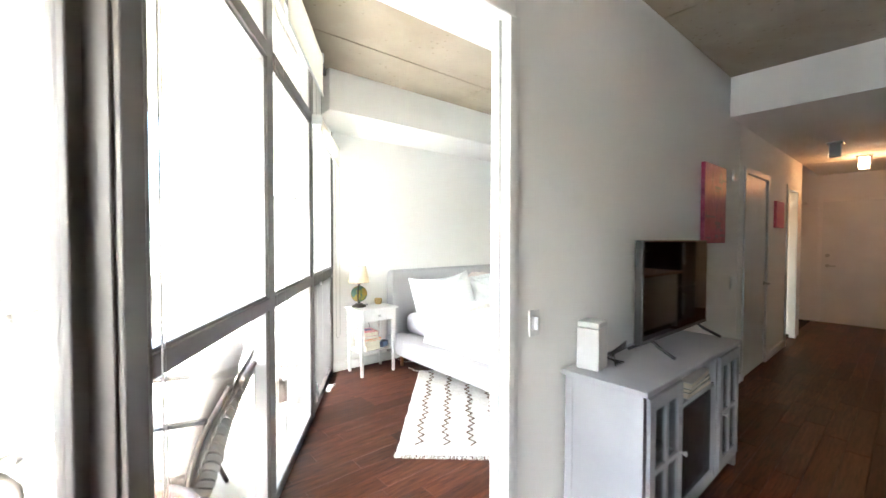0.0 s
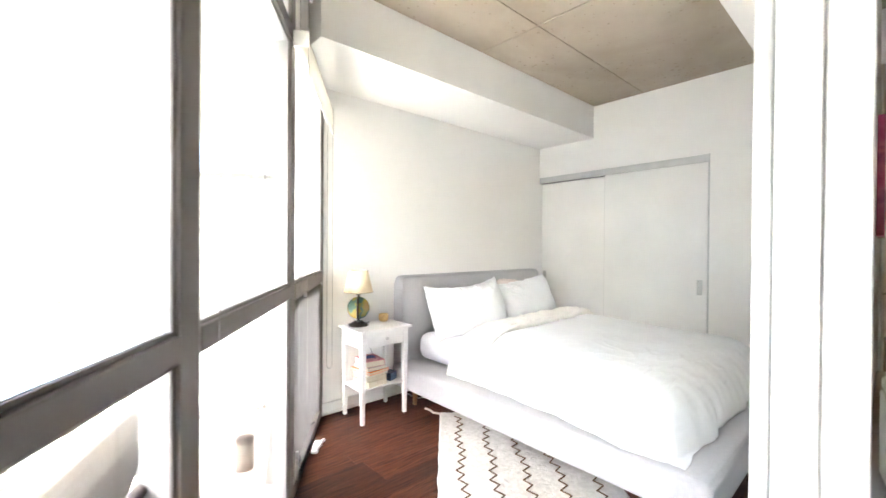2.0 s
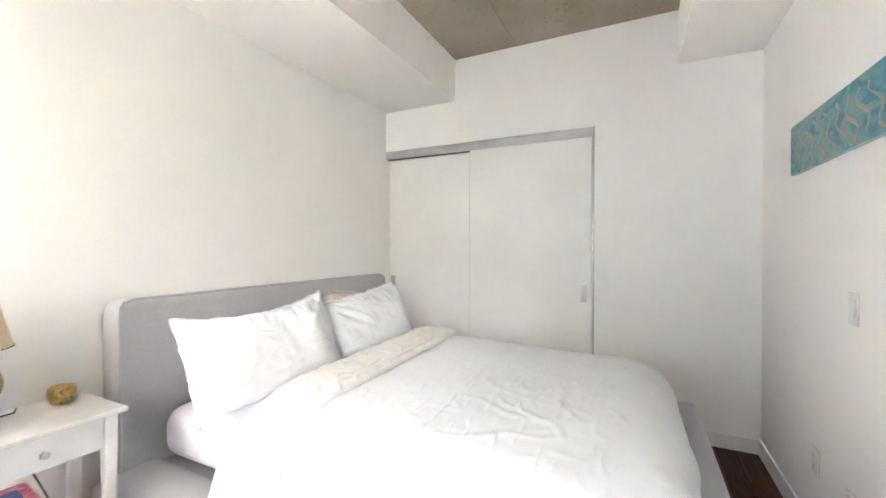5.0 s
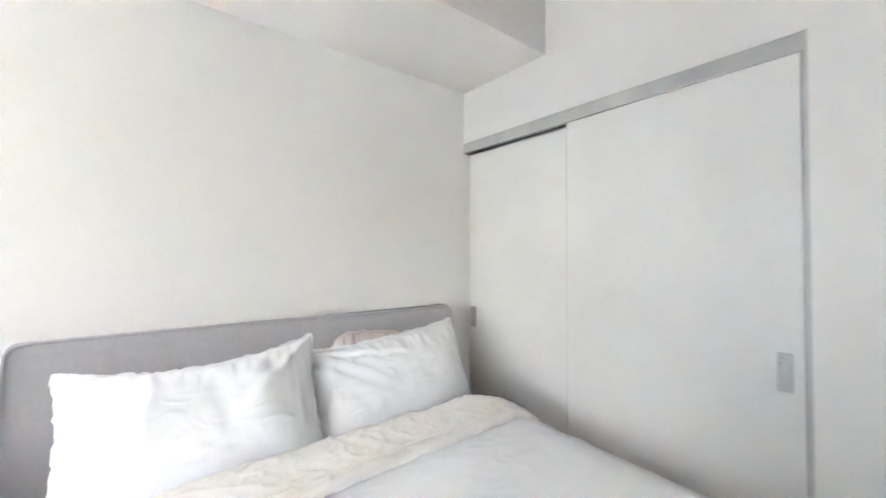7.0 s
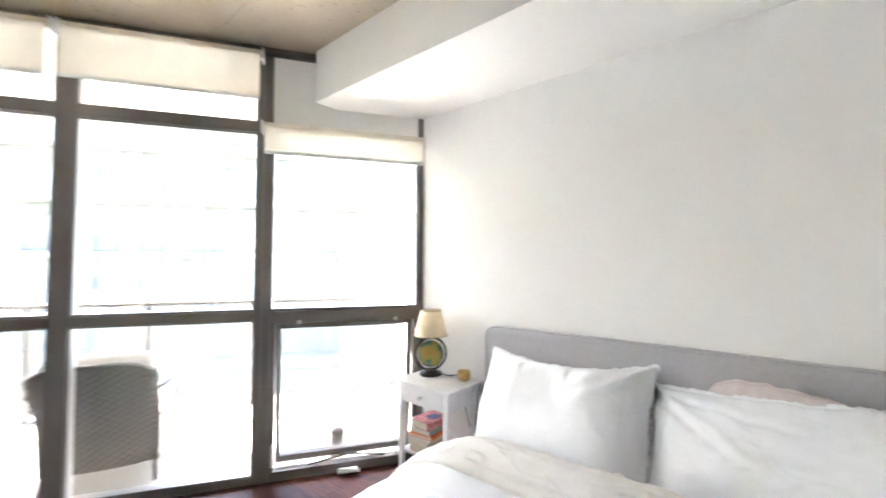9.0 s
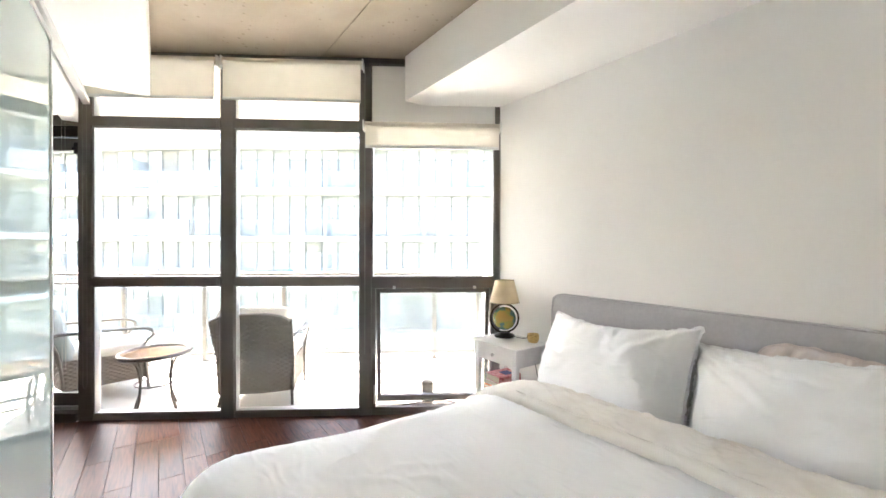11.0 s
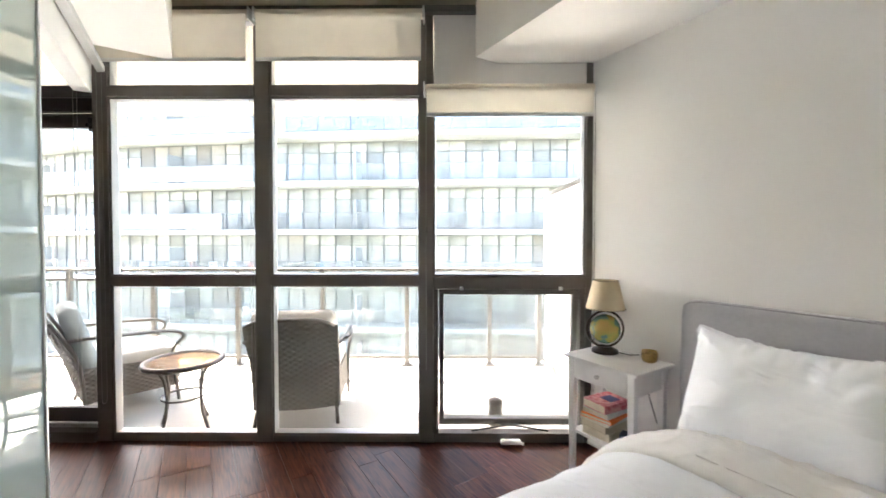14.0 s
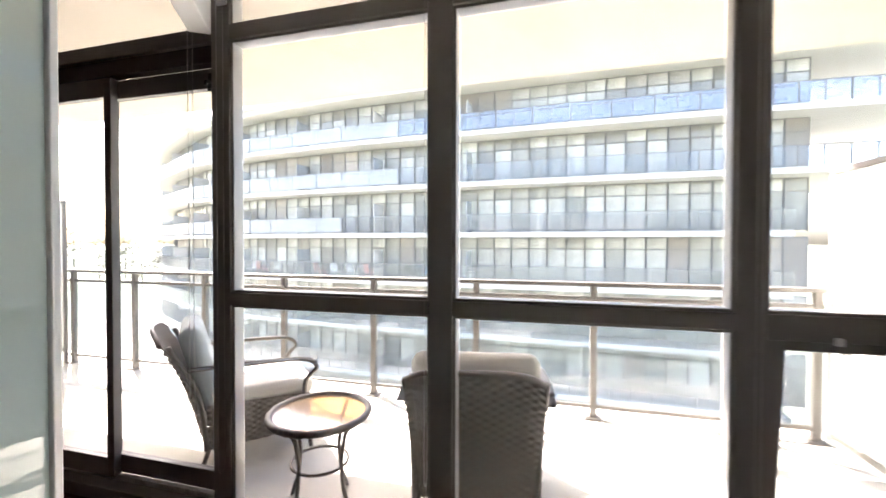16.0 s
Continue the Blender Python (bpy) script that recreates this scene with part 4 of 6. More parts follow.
for s in posts:
    part("post", B(s - 0.025, 1.80, -0.05, s + 0.025, 1.85, 1.02, bevel=0.004), RAIL, rl)
    part("foot_plate", B(s - 0.06, 1.76, -0.05, s + 0.06, 1.89, -0.035, bevel=0.003), RAIL, rl)
for a, b in zip(posts, posts[1:]):
    gp = part("glass_panel", B(a + 0.03, 1.82, 0.06, b - 0.03, 1.83, 0.90), RAIL_GLASS, rl)
    gp.visible_shadow = False
part("top_rail", B(-7.85, 1.785, 1.02, 3.42, 1.865, 1.055, bevel=0.006), RAIL, rl)
part("mid_rail", B(-7.85, 1.81, 0.905, 3.42, 1.84, 0.94, bevel=0.004), RAIL, rl)
part("bottom_rail", B(-7.85, 1.81, 0.03, 3.42, 1.84, 0.06, bevel=0.004), RAIL, rl)
cl = thing("floor_lantern", "small grey cylindrical lantern on the balcony floor", "lantern", Matrix.Translation((1.205, 3.92, -0.05)))
bm = bmesh.new()
lathe(bm, [(0.055, 0), (0.058, 0.01), (0.055, 0.02), (0.055, 0.16), (0.05, 0.17)], seg=20)
part("body", bm, RAIL, cl)
bm = bmesh.new()
lathe(bm, [(0.058, 0.17), (0.058, 0.185), (0.045, 0.20), (0.02, 0.205)], seg=20)
part("cap", bm, BRONZE, cl)


def weave(width, height, at, pitch=0.017, ribs=22):
    """Woven strands: flat ribbons that pass over and under upright ribs."""
    bm = bmesh.new()
    n = int(height / pitch)
    for r in range(n):
        v0, v1 = r / n, (r + 0.93) / n
        prev = None
        for k in range(ribs * 2 + 1):
            u = k / (ribs * 2)
            off = 0.008 * (1 if (k // 2 + r) % 2 else -1) if k % 2 == 0 else 0.0
            a, b = bm.verts.new(at(u, v0, off)), bm.verts.new(at(u, v1, off))
            if prev:
                bm.faces.new((prev[0], a, b, prev[1])).smooth = True
            prev = (a, b)
    for k in range(ribs + 1):
        u = k / ribs
        q = [at(max(0, u - 0.006), t / 8, 0) for t in range(9)], [at(min(1, u + 0.006), t / 8, 0) for t in range(9)]
        va, vb = [bm.verts.new(p) for p in q[0]], [bm.verts.new(p) for p in q[1]]
        for t in range(8):
            bm.faces.new((va[t], vb[t], vb[t + 1], va[t + 1]))
    return bm


def spline(pts, n=6):
    """A smooth line through points (Catmull-Rom)."""
    p = [Vector(q) for q in pts]
    p = [p[0] * 2 - p[1]] + p + [p[-1] * 2 - p[-2]]
    out = []
    for i in range(1, len(p) - 2):
        for k in range(n):
            t = k / n
            a, b, c, d = p[i - 1], p[i], p[i + 1], p[i + 2]
            out.append(0.5 * (2 * b + (c - a) * t + (2 * a - 5 * b + 4 * c - d) * t * t + (3 * b - a - 3 * c + d) * t ** 3))
    return out + [p[-2]]


def wicker_chair(m, label, back_cloth):
    """A high-backed woven lounge chair; local -y is its back, +y its front."""
    c = thing("wicker_armchair", label, "chair", m, "wicker chairs on the balcony")

    def back(u, v, off):
        x = (u - 0.5) * (0.56 + 0.04 * v)
        curve = -0.10 * (1 - (2 * u - 1) ** 2)
        z = 0.11 + v * 0.69
        lean = -0.29 - 0.05 * v - 0.17 * v * v + 0.03 * (1 - v) ** 4
        z -= 0.055 * abs(2 * u - 1) ** 4 * v
        x *= 1 - 0.05 * max(0, v - 0.75) ** 2 * 16
        return Vector((x, lean + curve * 0.5 - 0.01 - off, z))

    part("woven_back", weave(0.56, 0.69, back, pitch=0.02, ribs=18), WICKER, c)
    part("back_lining", (lambda bm: (grid(bm, 10, 10, lambda u, v: back(u, v, -0.012)), bm)[1])(bmesh.new()), WICKER, c)

    def side(sgn):
        return lambda u, v, off: Vector((sgn * (0.29 + off), -0.30 + u * 0.58, 0.12 + v * (0.26 - 0.03 * u)))

    for sgn in (-1, 1):
        part("woven_side", weave(0.58, 0.26, side(sgn), ribs=20), WICKER, c)
        part("side_lining", B(sgn * 0.27, -0.29, 0.13, sgn * 0.28, 0.27, 0.34), WICKER, c)
    part("woven_front", weave(0.58, 0.22, lambda u, v, off: Vector(((u - 0.5) * 0.58, 0.28 + off, 0.12 + v * 0.22)), ribs=20), WICKER, c)
    part("seat_base", B(-0.285, -0.30, 0.28, 0.285, 0.275, 0.33, bevel=0.01), WICKER, c)
    part("seat_cushion", B(-0.28, -0.30, 0.33, 0.28, 0.31, 0.44, bevel=0.045, seg=4), CUSHION, c)
    cb = bmesh.new()
    box(cb, -0.285, -0.065, -0.26, 0.285, 0.06, 0.275, bevel=0.06, seg=5)
    bmesh.ops.transform(cb, matrix=pose(0, -0.312, 0.565, 16, 0, 0), verts=cb.verts)
    part("back_cushion", cb, back_cloth, c)
    for sgn in (-1, 1):
        pts = [(sgn * 0.305, -0.39, 0.60), (sgn * 0.325, -0.15, 0.60), (sgn * 0.325, 0.18, 0.585), (sgn * 0.325, 0.28, 0.56), (sgn * 0.325, 0.31, 0.51), (sgn * 0.32, 0.27, 0.47), (sgn * 0.31, 0.24, 0.40), (sgn * 0.30, 0.26, 0.2), (sgn * 0.30, 0.28, 0.0)]
        bm = bmesh.new()
        tube(bm, spline(pts), 0.014, 10)
        part("arm", bm, TUBE, c)
        strap = spline(pts[:5])
        bm = bmesh.new()
        grid(bm, len(strap) - 1, 1, lambda u, v: strap[round(u * (len(strap) - 1))] + Vector((sgn * 0.055 * (v - 0.15), 0, 0.008)))
        bmesh.ops.solidify(bm, geom=bm.faces[:], thickness=0.012)
        part("arm_strap", bm, ARM_STRAP, c, "flat grey woven arm strap")
        bm = bmesh.new()
        tube(bm, [(sgn * 0.27, -0.28, 0.14), (sgn * 0.285, -0.33, 0.0)], 0.013, 10)
        part("leg", bm, TUBE, c)
        bm = bmesh.new()
        tube(bm, [*spline([(sgn * 0.285, -0.30, 0.12), (sgn * 0.29, -0.34, 0.45), (sgn * 0.295, -0.48, 0.74)], 5)], 0.014, 10)
        part("back_post", bm, TUBE, c)
    bm = bmesh.new()
    tube(bm, [back(k / 16, 1.0, 0) for k in range(17)], 0.014, 10)
    part("top_rim", bm, WICKER, c)
    return c


def place(x, y, z, turn):
    return Matrix.Translation((x, y, z)) @ pose(0, 0, 0, 0, 0, turn)


# the chair with its back to the glass, and the one beside the table in profile
wicker_chair(place(0.10, 2.75, -0.05, 66) @ Matrix.Scale(1.08, 4), "brown wicker armchair with its back to the window", CUSHION)
wicker_chair(place(-0.93, 1.45, -0.05, 14) @ Matrix.Scale(1.08, 4), "brown wicker armchair in the sun, back cushion coloured as shaded", CUSHION_SHADED)

tb = thing("side_table", "round wicker-rimmed side table with amber glass top", "table", Matrix.Translation((0.0, 1.88, -0.05)))
bm = bmesh.new()
tube(bm, [(0.255 * math.cos(k * math.tau / 48), 0.255 * math.sin(k * math.tau / 48), 0.51) for k in range(48)], 0.02, 10, closed=True, radii=[0.021 if k % 2 else 0.017 for k in range(48)])
part("rim", bm, WICKER, tb)
bm = bmesh.new()
lathe(bm, [(0.24, 0.508), (0.24, 0.514)], seg=40)
part("glass_top", bm, AMBER, tb)
for k in range(4):
    a = math.radians(45 + 90 * k)
    bm = bmesh.new()
    tube(bm, [(r * math.cos(a), r * math.sin(a), z) for r, z in ((0.22, 0.50), (0.17, 0.42), (0.145, 0.28), (0.16, 0.14), (0.215, 0.0))], 0.011, 8)
    part("leg", bm, TUBE, tb)
bm = bmesh.new()
tube(bm, [(0.148 * math.cos(k * math.tau / 32), 0.148 * math.sin(k * math.tau / 32), 0.25) for k in range(32)], 0.008, 8, closed=True)
part("stretcher_ring", bm, TUBE, tb)

# ---- the apartment building across ----
EYE16, FWD16 = Vector((2.208, 1.851)), Vector((-0.95, 0.3115))
RGT16 = Vector((0.3115, 0.95))


def across(lat, dep):
    return EYE16 + FWD16 * dep + RGT16 * lat


FACE = [across(a, b) for a, b in ((-40, 58), (-35, 48), (-29.5, 40.5), (-22, 33.6), (-14.5, 29.2), (-7, 26.2), (0.5, 23.8), (7.5, 21.6), (14.4, 19.6), (18.3, 18.6))]
OVERHANG = [across(24.5, 17.2)]


def along(line, step):
    """Points at even steps along a line of points."""
    out, rest = [line[0].copy()], 0.0
    for a, b in zip(line, line[1:]):
        d = (b - a).length
        pos = step - rest
        while pos <= d:
            out.append(a.lerp(b, pos / d))
            pos += step
        rest = (rest + d) % step
    return out


def offset(line, dist):
    out = []
    for i, p in enumerate(line):
        a, b = line[max(0, i - 1)], line[min(len(line) - 1, i + 1)]
        d = (b - a).normalized()
        out.append(p + Vector((d.y, -d.x)) * -dist)
    return out


def ribbon(bm, line, back, z0, z1):
    """A slab between a line and the same line set back."""
    far = offset(line, back)
    ring = []
    for p, q in zip(line, far):
        ring.append([bm.verts.new((*p, z0)), bm.verts.new((*p, z1)), bm.verts.new((*q, z1)), bm.verts.new((*q, z0))])
    for a, b in zip(ring, ring[1:]):
        for k in range(4):
            bm.faces.new((a[k], a[(k + 1) % 4], b[(k + 1) % 4], b[k]))
    bm.faces.new(ring[0])
    bm.faces.new(ring[-1][::-1])
    return bm


bld = thing("apartment_building", "curved white apartment building with glass balconies", "building")
FACE_FINE = along(FACE, 2.0)
LONG = along(FACE + OVERHANG, 2.0)
LEVELS = [-10.0, -7.0, -4.0, -1.0, 2.0, 5.0, 8.0]
rnd = random.Random(4)
for z in LEVELS + [11.0]:
    part("floor_slab", ribbon(bmesh.new(), LONG if z >= 5 else FACE_FINE, 9.0, z - 0.28, z), SLAB, bld)
roof = part("roof", ribbon(bmesh.new(), offset(FACE_FINE, -0.4), 9.0, 11.0, 11.25), SLAB, bld)
part("roof_edge", ribbon(bmesh.new(), offset(FACE_FINE, 1.2), 7.0, 11.25, 11.9), FAR_FRAME, bld)
CELL = along(offset(FACE, 1.5), 1.06)


def frame_between(p, q, z):
    d = (q - p).normalized()
    m = Matrix(((d.x, -d.y, 0, p.x), (d.y, d.x, 0, p.y), (0, 0, 1, z), (0, 0, 0, 1)))
    return m


def shared(name, bm, mat):
    me = bpy.data.meshes.new(name)
    bmesh.ops.recalc_face_normals(bm, faces=bm.faces)
    bm.to_mesh(me)
    bm.free()
    me.materials.append(mat)
    return me


pane_tall = shared("far_pane", B(0.04, 0.05, 0.05, 1.00, 0.10, 2.0), FAR_GLASS)
pane_top = shared("far_pane_top", B(0.04, 0.05, 2.08, 1.00, 0.10, 2.66), FAR_GLASS)
pane_solid = shared("far_panel", B(0.04, 0.03, 0.05, 1.00, 0.10, 2.66), FAR_PANEL)
bay_frame = bmesh.new()
for a in ((0.0, 0.0, 0.04, 2.72), (1.00, 0.0, 1.04, 2.72), (0.04, 2.0, 1.00, 2.06), (0.04, 2.66, 1.00, 2.72)):
    box(bay_frame, a[0], 0.0, a[1], a[2], 0.12, a[3])
bay_frame = shared("far_frame", bay_frame, FAR_FRAME)
rail_post = shared("far_rail_post", B(-0.03, -0.02, 0.0, 0.02, 0.05, 1.06), FAR_FRAME)
rail_mesh = {m: shared("far_rail", B(0.03, 0.0, 0.08, 2.0, 0.02, 1.02), m) for m in (FAR_RAIL, FAR_CLEAR, FAR_BLUE)}


def piece(name, me, m, parent):
    ob = new(name, me)
    ob.parent = parent
    ob.matrix_local = m
    return ob


for z in LEVELS:
    if z < -8:
        continue
    wall = part("recessed_wall", ribbon(bmesh.new(), offset(FACE_FINE, 1.72), 0.3, z, z + 2.72), FAR_PANEL, bld)
    win = part("window_band", (lambda bm: ribbon(bm, offset(FACE_FINE, 1.66), 0.04, z + 0.01, z + 0.05))(bmesh.new()), FAR_FRAME, bld)
    run = 0
    for p, q in zip(CELL, CELL[1:]):
        m = frame_between(p, q, z)
        piece("window_frame", bay_frame, m, win)
        run = run - 1 if run > 0 else (rnd.randint(1, 3) if rnd.random() < 0.07 else 0)
        if run > 0:
            piece("spandrel_panel", pane_solid, m, win)
        else:
            piece("pane", pane_tall, m, win)
            piece("pane", pane_top, m, win)
    edge_line = along(offset(FACE + (OVERHANG if z >= 5 else []), 0.08), 2.06)
    for k, (p, q) in enumerate(zip(edge_line, edge_line[1:])):
        milky = k < len(edge_line) * 0.62 and z > 1
        if not milky:
            piece("rail_post", rail_post, frame_between(p, q, z), bld)
            piece("rail_post", rail_post, frame_between(p.lerp(q, 0.5), q, z), bld)
        piece("balcony_glass", rail_mesh[FAR_RAIL if milky else FAR_BLUE if z > 7 else FAR_CLEAR], frame_between(p, q, z), bld)
    part("balcony_lower_rail", ribbon(bmesh.new(), offset(FACE_FINE, 0.06), 0.04, z + 0.84, z + 0.87), FAR_FRAME, bld)
    part("balcony_handrail", ribbon(bmesh.new(), offset(LONG if z >= 5 else FACE_FINE, 0.06), 0.05, z + 1.03, z + 1.08), FAR_FRAME, bld)
    # dividing screens between balconies
    div = along(offset(FACE, 0.2), 6.2)
    for p, q in list(zip(div, div[1:]))[:-1]:
        n = Vector((-(q - p).y, (q - p).x)).normalized()
        part("divider", ribbon(bmesh.new(), [p, p + n * 1.3], 0.05, z, z + 1.9), FAR_RAIL if rnd.random() < 0.6 else SLAB, bld)
# chairs on one of its balconies
def patio_chair(x, y, z, turn, colour, label):
    c = thing("patio_chair", label, "chair", Matrix.Translation((x, y, z)) @ pose(0, 0, 0, 0, 0, turn), "patio chairs on the balcony across")
    m_ = colour
    part("seat", B(-0.26, -0.26, 0.40, 0.26, 0.26, 0.45, bevel=0.01, seg=1), m_, c)
    bk = B(-0.26, -0.02, 0.0, 0.26, 0.02, 0.55, bevel=0.01, seg=1)
    bmesh.ops.transform(bk, matrix=pose(0, -0.25, 0.43, 14, 0, 0), verts=bk.verts)
    part("backrest", bk, m_, c)
    for sx in (-1, 1):
        part("armrest", B(sx * 0.27 - 0.02, -0.25, 0.62, sx * 0.27 + 0.02, 0.24, 0.65), m_, c)
        for sy in (-1, 1):
            part("leg", B(sx * 0.24 - 0.02, sy * 0.22 - 0.02, 0, sx * 0.24 + 0.02, sy * 0.22 + 0.02, 0.41), m_, c)


PATIO = {"white": shade("patio_white", (0.75, 0.74, 0.72), 0.5), "pink": shade("patio_pink", (0.62, 0.30, 0.27), 0.5), "blue": shade("patio_blue", (0.16, 0.33, 0.48), 0.5), "dark": shade("patio_dark", (0.09, 0.085, 0.08), 0.5)}
BALCONY = along(offset(FACE, 0.75), 1.35)
for k, (p, q) in enumerate(zip(BALCONY, BALCONY[1:])):
    if len(BALCONY) * 0.42 < k < len(BALCONY) * 0.76 and k % 5 != 2:
        name_ = ("white", "pink", "white", "dark", "blue", "pink", "white")[k % 7]
        patio_chair(p.x, p.y, -1.0, rnd.uniform(0, 360), PATIO[name_], name_ + " plastic patio chair on the balcony across the street")
# lower terraces in front of it
low = thing("low_block", "pale low rooftop between the buildings", "building")
part("roof_deck", ribbon(bmesh.new(), along(offset(FACE, -9.5), 4.0), 9.0, -11.5, -9.3), FAR_PANEL, low)
g = part("ground", B(-4500, -4500, -12.5, 4500, 4500, -12.0), GROUND)
struct(g, "grey street ground far below", "ground")
TREE = shade("distant_foliage", (0.12, 0.105, 0.08), 0.9, other=(0.09, 0.09, 0.06), scale=0.3, grain=3, bump=0)
tr_rnd = random.Random(21)
tv, tf = [], []


def leaf_card(c, size):
    a, b = tr_rnd.uniform(0, math.tau), tr_rnd.uniform(-1.2, 1.2)
    ux, uy = Vector((math.cos(a), math.sin(a), 0)), Vector((-math.sin(a) * math.sin(b), math.cos(a) * math.sin(b), math.cos(b)))
    k = len(tv)
    tv.extend(tuple(c + ux * p * size + uy * q * size) for p, q in ((-1, 0), (0, -0.6), (1, 0), (0, 0.7)))
    tf.append((k, k + 1, k + 2, k + 3))


for i in range(70):
    base = across(-235 + 195 * i / 70 + tr_rnd.uniform(-2, 2), 120 + tr_rnd.uniform(-12, 25))
    tall, wide = tr_rnd.uniform(11, 18.5), tr_rnd.uniform(3, 5)
    k = len(tv)
    for z, w in ((-12, 0.35), (-12 + tall * 0.8, 0.08)):
        tv.extend((base.x + w * math.cos(q * math.tau / 5), base.y + w * math.sin(q * math.tau / 5), z) for q in range(5))
    tf.extend((k + q, k + (q + 1) % 5, k + 5 + (q + 1) % 5, k + 5 + q) for q in range(5))
    lobes = [Vector((tr_rnd.gauss(0, 0.45) * wide, tr_rnd.gauss(0, 0.45) * wide, tall * tr_rnd.uniform(0.35, 0.95) - 12)) for _ in range(9)]
    for _ in range(420):
        o = tr_rnd.choice(lobes)
        leaf_card(Vector((base.x, base.y, 0)) + o + Vector([tr_rnd.gauss(0, 1.1) for _ in range(3)]), tr_rnd.uniform(0.18, 0.42))
tme = bpy.data.meshes.new("distant_trees")
tme.from_pydata(tv, [], tf)
tme.materials.append(TREE)
tagged(new("distant_trees", tme), "hazy brown-green tree line beyond the street", "trees", kind="stuff")
core = part("building_core", ribbon(bmesh.new(), offset(FACE_FINE, 3.0), 6.0, -12.0, 11.0), FAR_PANEL, bld)

# ---- nightstand and what stands on it ----
NX, NY = 2.185, 3.995
ns = thing("nightstand", "small white wooden nightstand with one drawer and shelf", "nightstand", Matrix.Translation((NX, NY, 0)))
part("top", B(-0.235, -0.175, 0.682, 0.235, 0.175, 0.70, bevel=0.004), WHITE_WOOD, ns)
for sx in (-1, 1):
    for sy in (-1, 1):
        bm = bmesh.new()
        x, y = sx * 0.19, sy * 0.135
        r = bmesh.ops.create_cube(bm, size=1)
        for v in r["verts"]:
            w = 0.021 if v.co.z > 0 else 0.0135
            ox = x + sx * 0.0 + (v.co.x * 2) * w
            v.co = Vector((ox, y + v.co.y * 2 * w, 0.682 if v.co.z > 0 else 0.0))
        bmesh.ops.bevel(bm, geom=bm.edges[:], offset=0.002, segments=1, affect="EDGES")
        part("leg", bm, WHITE_WOOD, ns)
part("apron", B(-0.185, 0.125, 0.56, 0.185, 0.14, 0.682), WHITE_WOOD, ns)
for sx in (-1, 1):
    part("apron", B(sx * 0.190 - 0.008, -0.125, 0.56, sx * 0.190 + 0.008, 0.125, 0.682), WHITE_WOOD, ns)
dw = part("drawer", B(-0.166, -0.152, 0.567, 0.166, 0.11, 0.676, bevel=0.002), WHITE_WOOD, ns)
bm = bmesh.new()
tube(bm, [(0, -0.152, 0.622), (0, -0.165, 0.622), (0, -0.168, 0.622), (0, -0.178, 0.622)], 0.01, 16, radii=[0.006, 0.006, 0.013, 0.012])
part("knob", bm, STEEL, dw, "dark steel knob")
part("shelf", B(-0.195, -0.135, 0.238, 0.195, 0.135, 0.256, bevel=0.002), WHITE_WOOD, ns)


def book(x, y, z, w, d, h, turn, cover, label):
    b = thing("book", label, "book", Matrix.Translation((x, y, z)) @ pose(0, 0, 0, 0, 0, turn), "books stacked on the nightstand shelf")
    t = 0.003
    part("page_block", B(-w / 2 + 0.003, -d / 2 + 0.003, t, w / 2 - 0.004, d / 2 - 0.003, h - t), PAPER, b)
    bm = B(-w / 2, -d / 2, 0, w / 2, d / 2, t)
    box(bm, -w / 2, -d / 2, h - t, w / 2, d / 2, h)
    box(bm, w / 2 - t, -d / 2, t, w / 2, d / 2, h - t)
    part("cover", bm, cover, b)
    return b


def cover(name, c):
    return shade(name, c, 0.45, scale=9, grain=80, bump=0.02)


RED_PATTERN = shade("red_patterned_cover", (0.48, 0.06, 0.10), 0.4, other=(0.72, 0.42, 0.40), scale=38, grain=60, bump=0.02)
zz = 0.256
specs = [(0.17, 0.235, 0.042, 4, cover("cream_cover", (0.70, 0.64, 0.50)), "thick cream paperback"),
         (0.165, 0.24, 0.040, -3, cover("buff_cover", (0.62, 0.55, 0.42)), "buff hardback with pale page edges"),
         (0.17, 0.25, 0.016, 3, cover("white_cover", (0.75, 0.73, 0.70)), "thin white book"),
         (0.175, 0.255, 0.020, 8, cover("orange_cover", (0.85, 0.22, 0.03)), "bright orange paperback"),
         (0.16, 0.23, 0.026, 2, cover("grey_white_cover", (0.6, 0.6, 0.58)), "pale grey paperback"),
         (0.15, 0.22, 0.046, -5, RED_PATTERN, "red patterned book with pale pages")]
for w, dd, h, turn, cv, lab in specs:
    book(NX - 0.055, NY - 0.01, zz, dd * 0.72, dd * 0.92, h, turn, cv, lab + ", in the stack")
    zz += h + 0.001
part("cover_panel", B(-0.03, -0.02, 0.0462, 0.05, 0.06, 0.047), cover("blue_label", (0.04, 0.06, 0.22)), bpy.data.objects["book.005"])
ck = thing("alarm_box", "small dark blue box clock on the nightstand shelf", "clock", Matrix.Translation((NX + 0.115, NY - 0.045, 0.256)) @ pose(0, 0, 0, 0, 0, 20))
part("case", B(-0.045, -0.035, 0, 0.045, 0.035, 0.065, bevel=0.004), cover("navy_case", (0.03, 0.045, 0.10)), ck)
part("face", B(-0.038, -0.037, 0.008, 0.038, -0.0351, 0.057), cover("blue_face", (0.10, 0.16, 0.28)), ck)

GLOBE = bpy.data.materials.new("globe_print")
GLOBE.use_nodes = True
gn, gl_ = GLOBE.node_tree.nodes, GLOBE.node_tree.links
gt, gx, gr = gn.new("ShaderNodeTexNoise"), gn.new("ShaderNodeTexCoord"), gn.new("ShaderNodeValToRGB")
gt.inputs["Scale"].default_value, gt.inputs["Detail"].default_value = 9.0, 6
gl_.new(gx.outputs["Object"], gt.inputs["Vector"])
gl_.new(gt.outputs["Fac"], gr.inputs["Fac"])
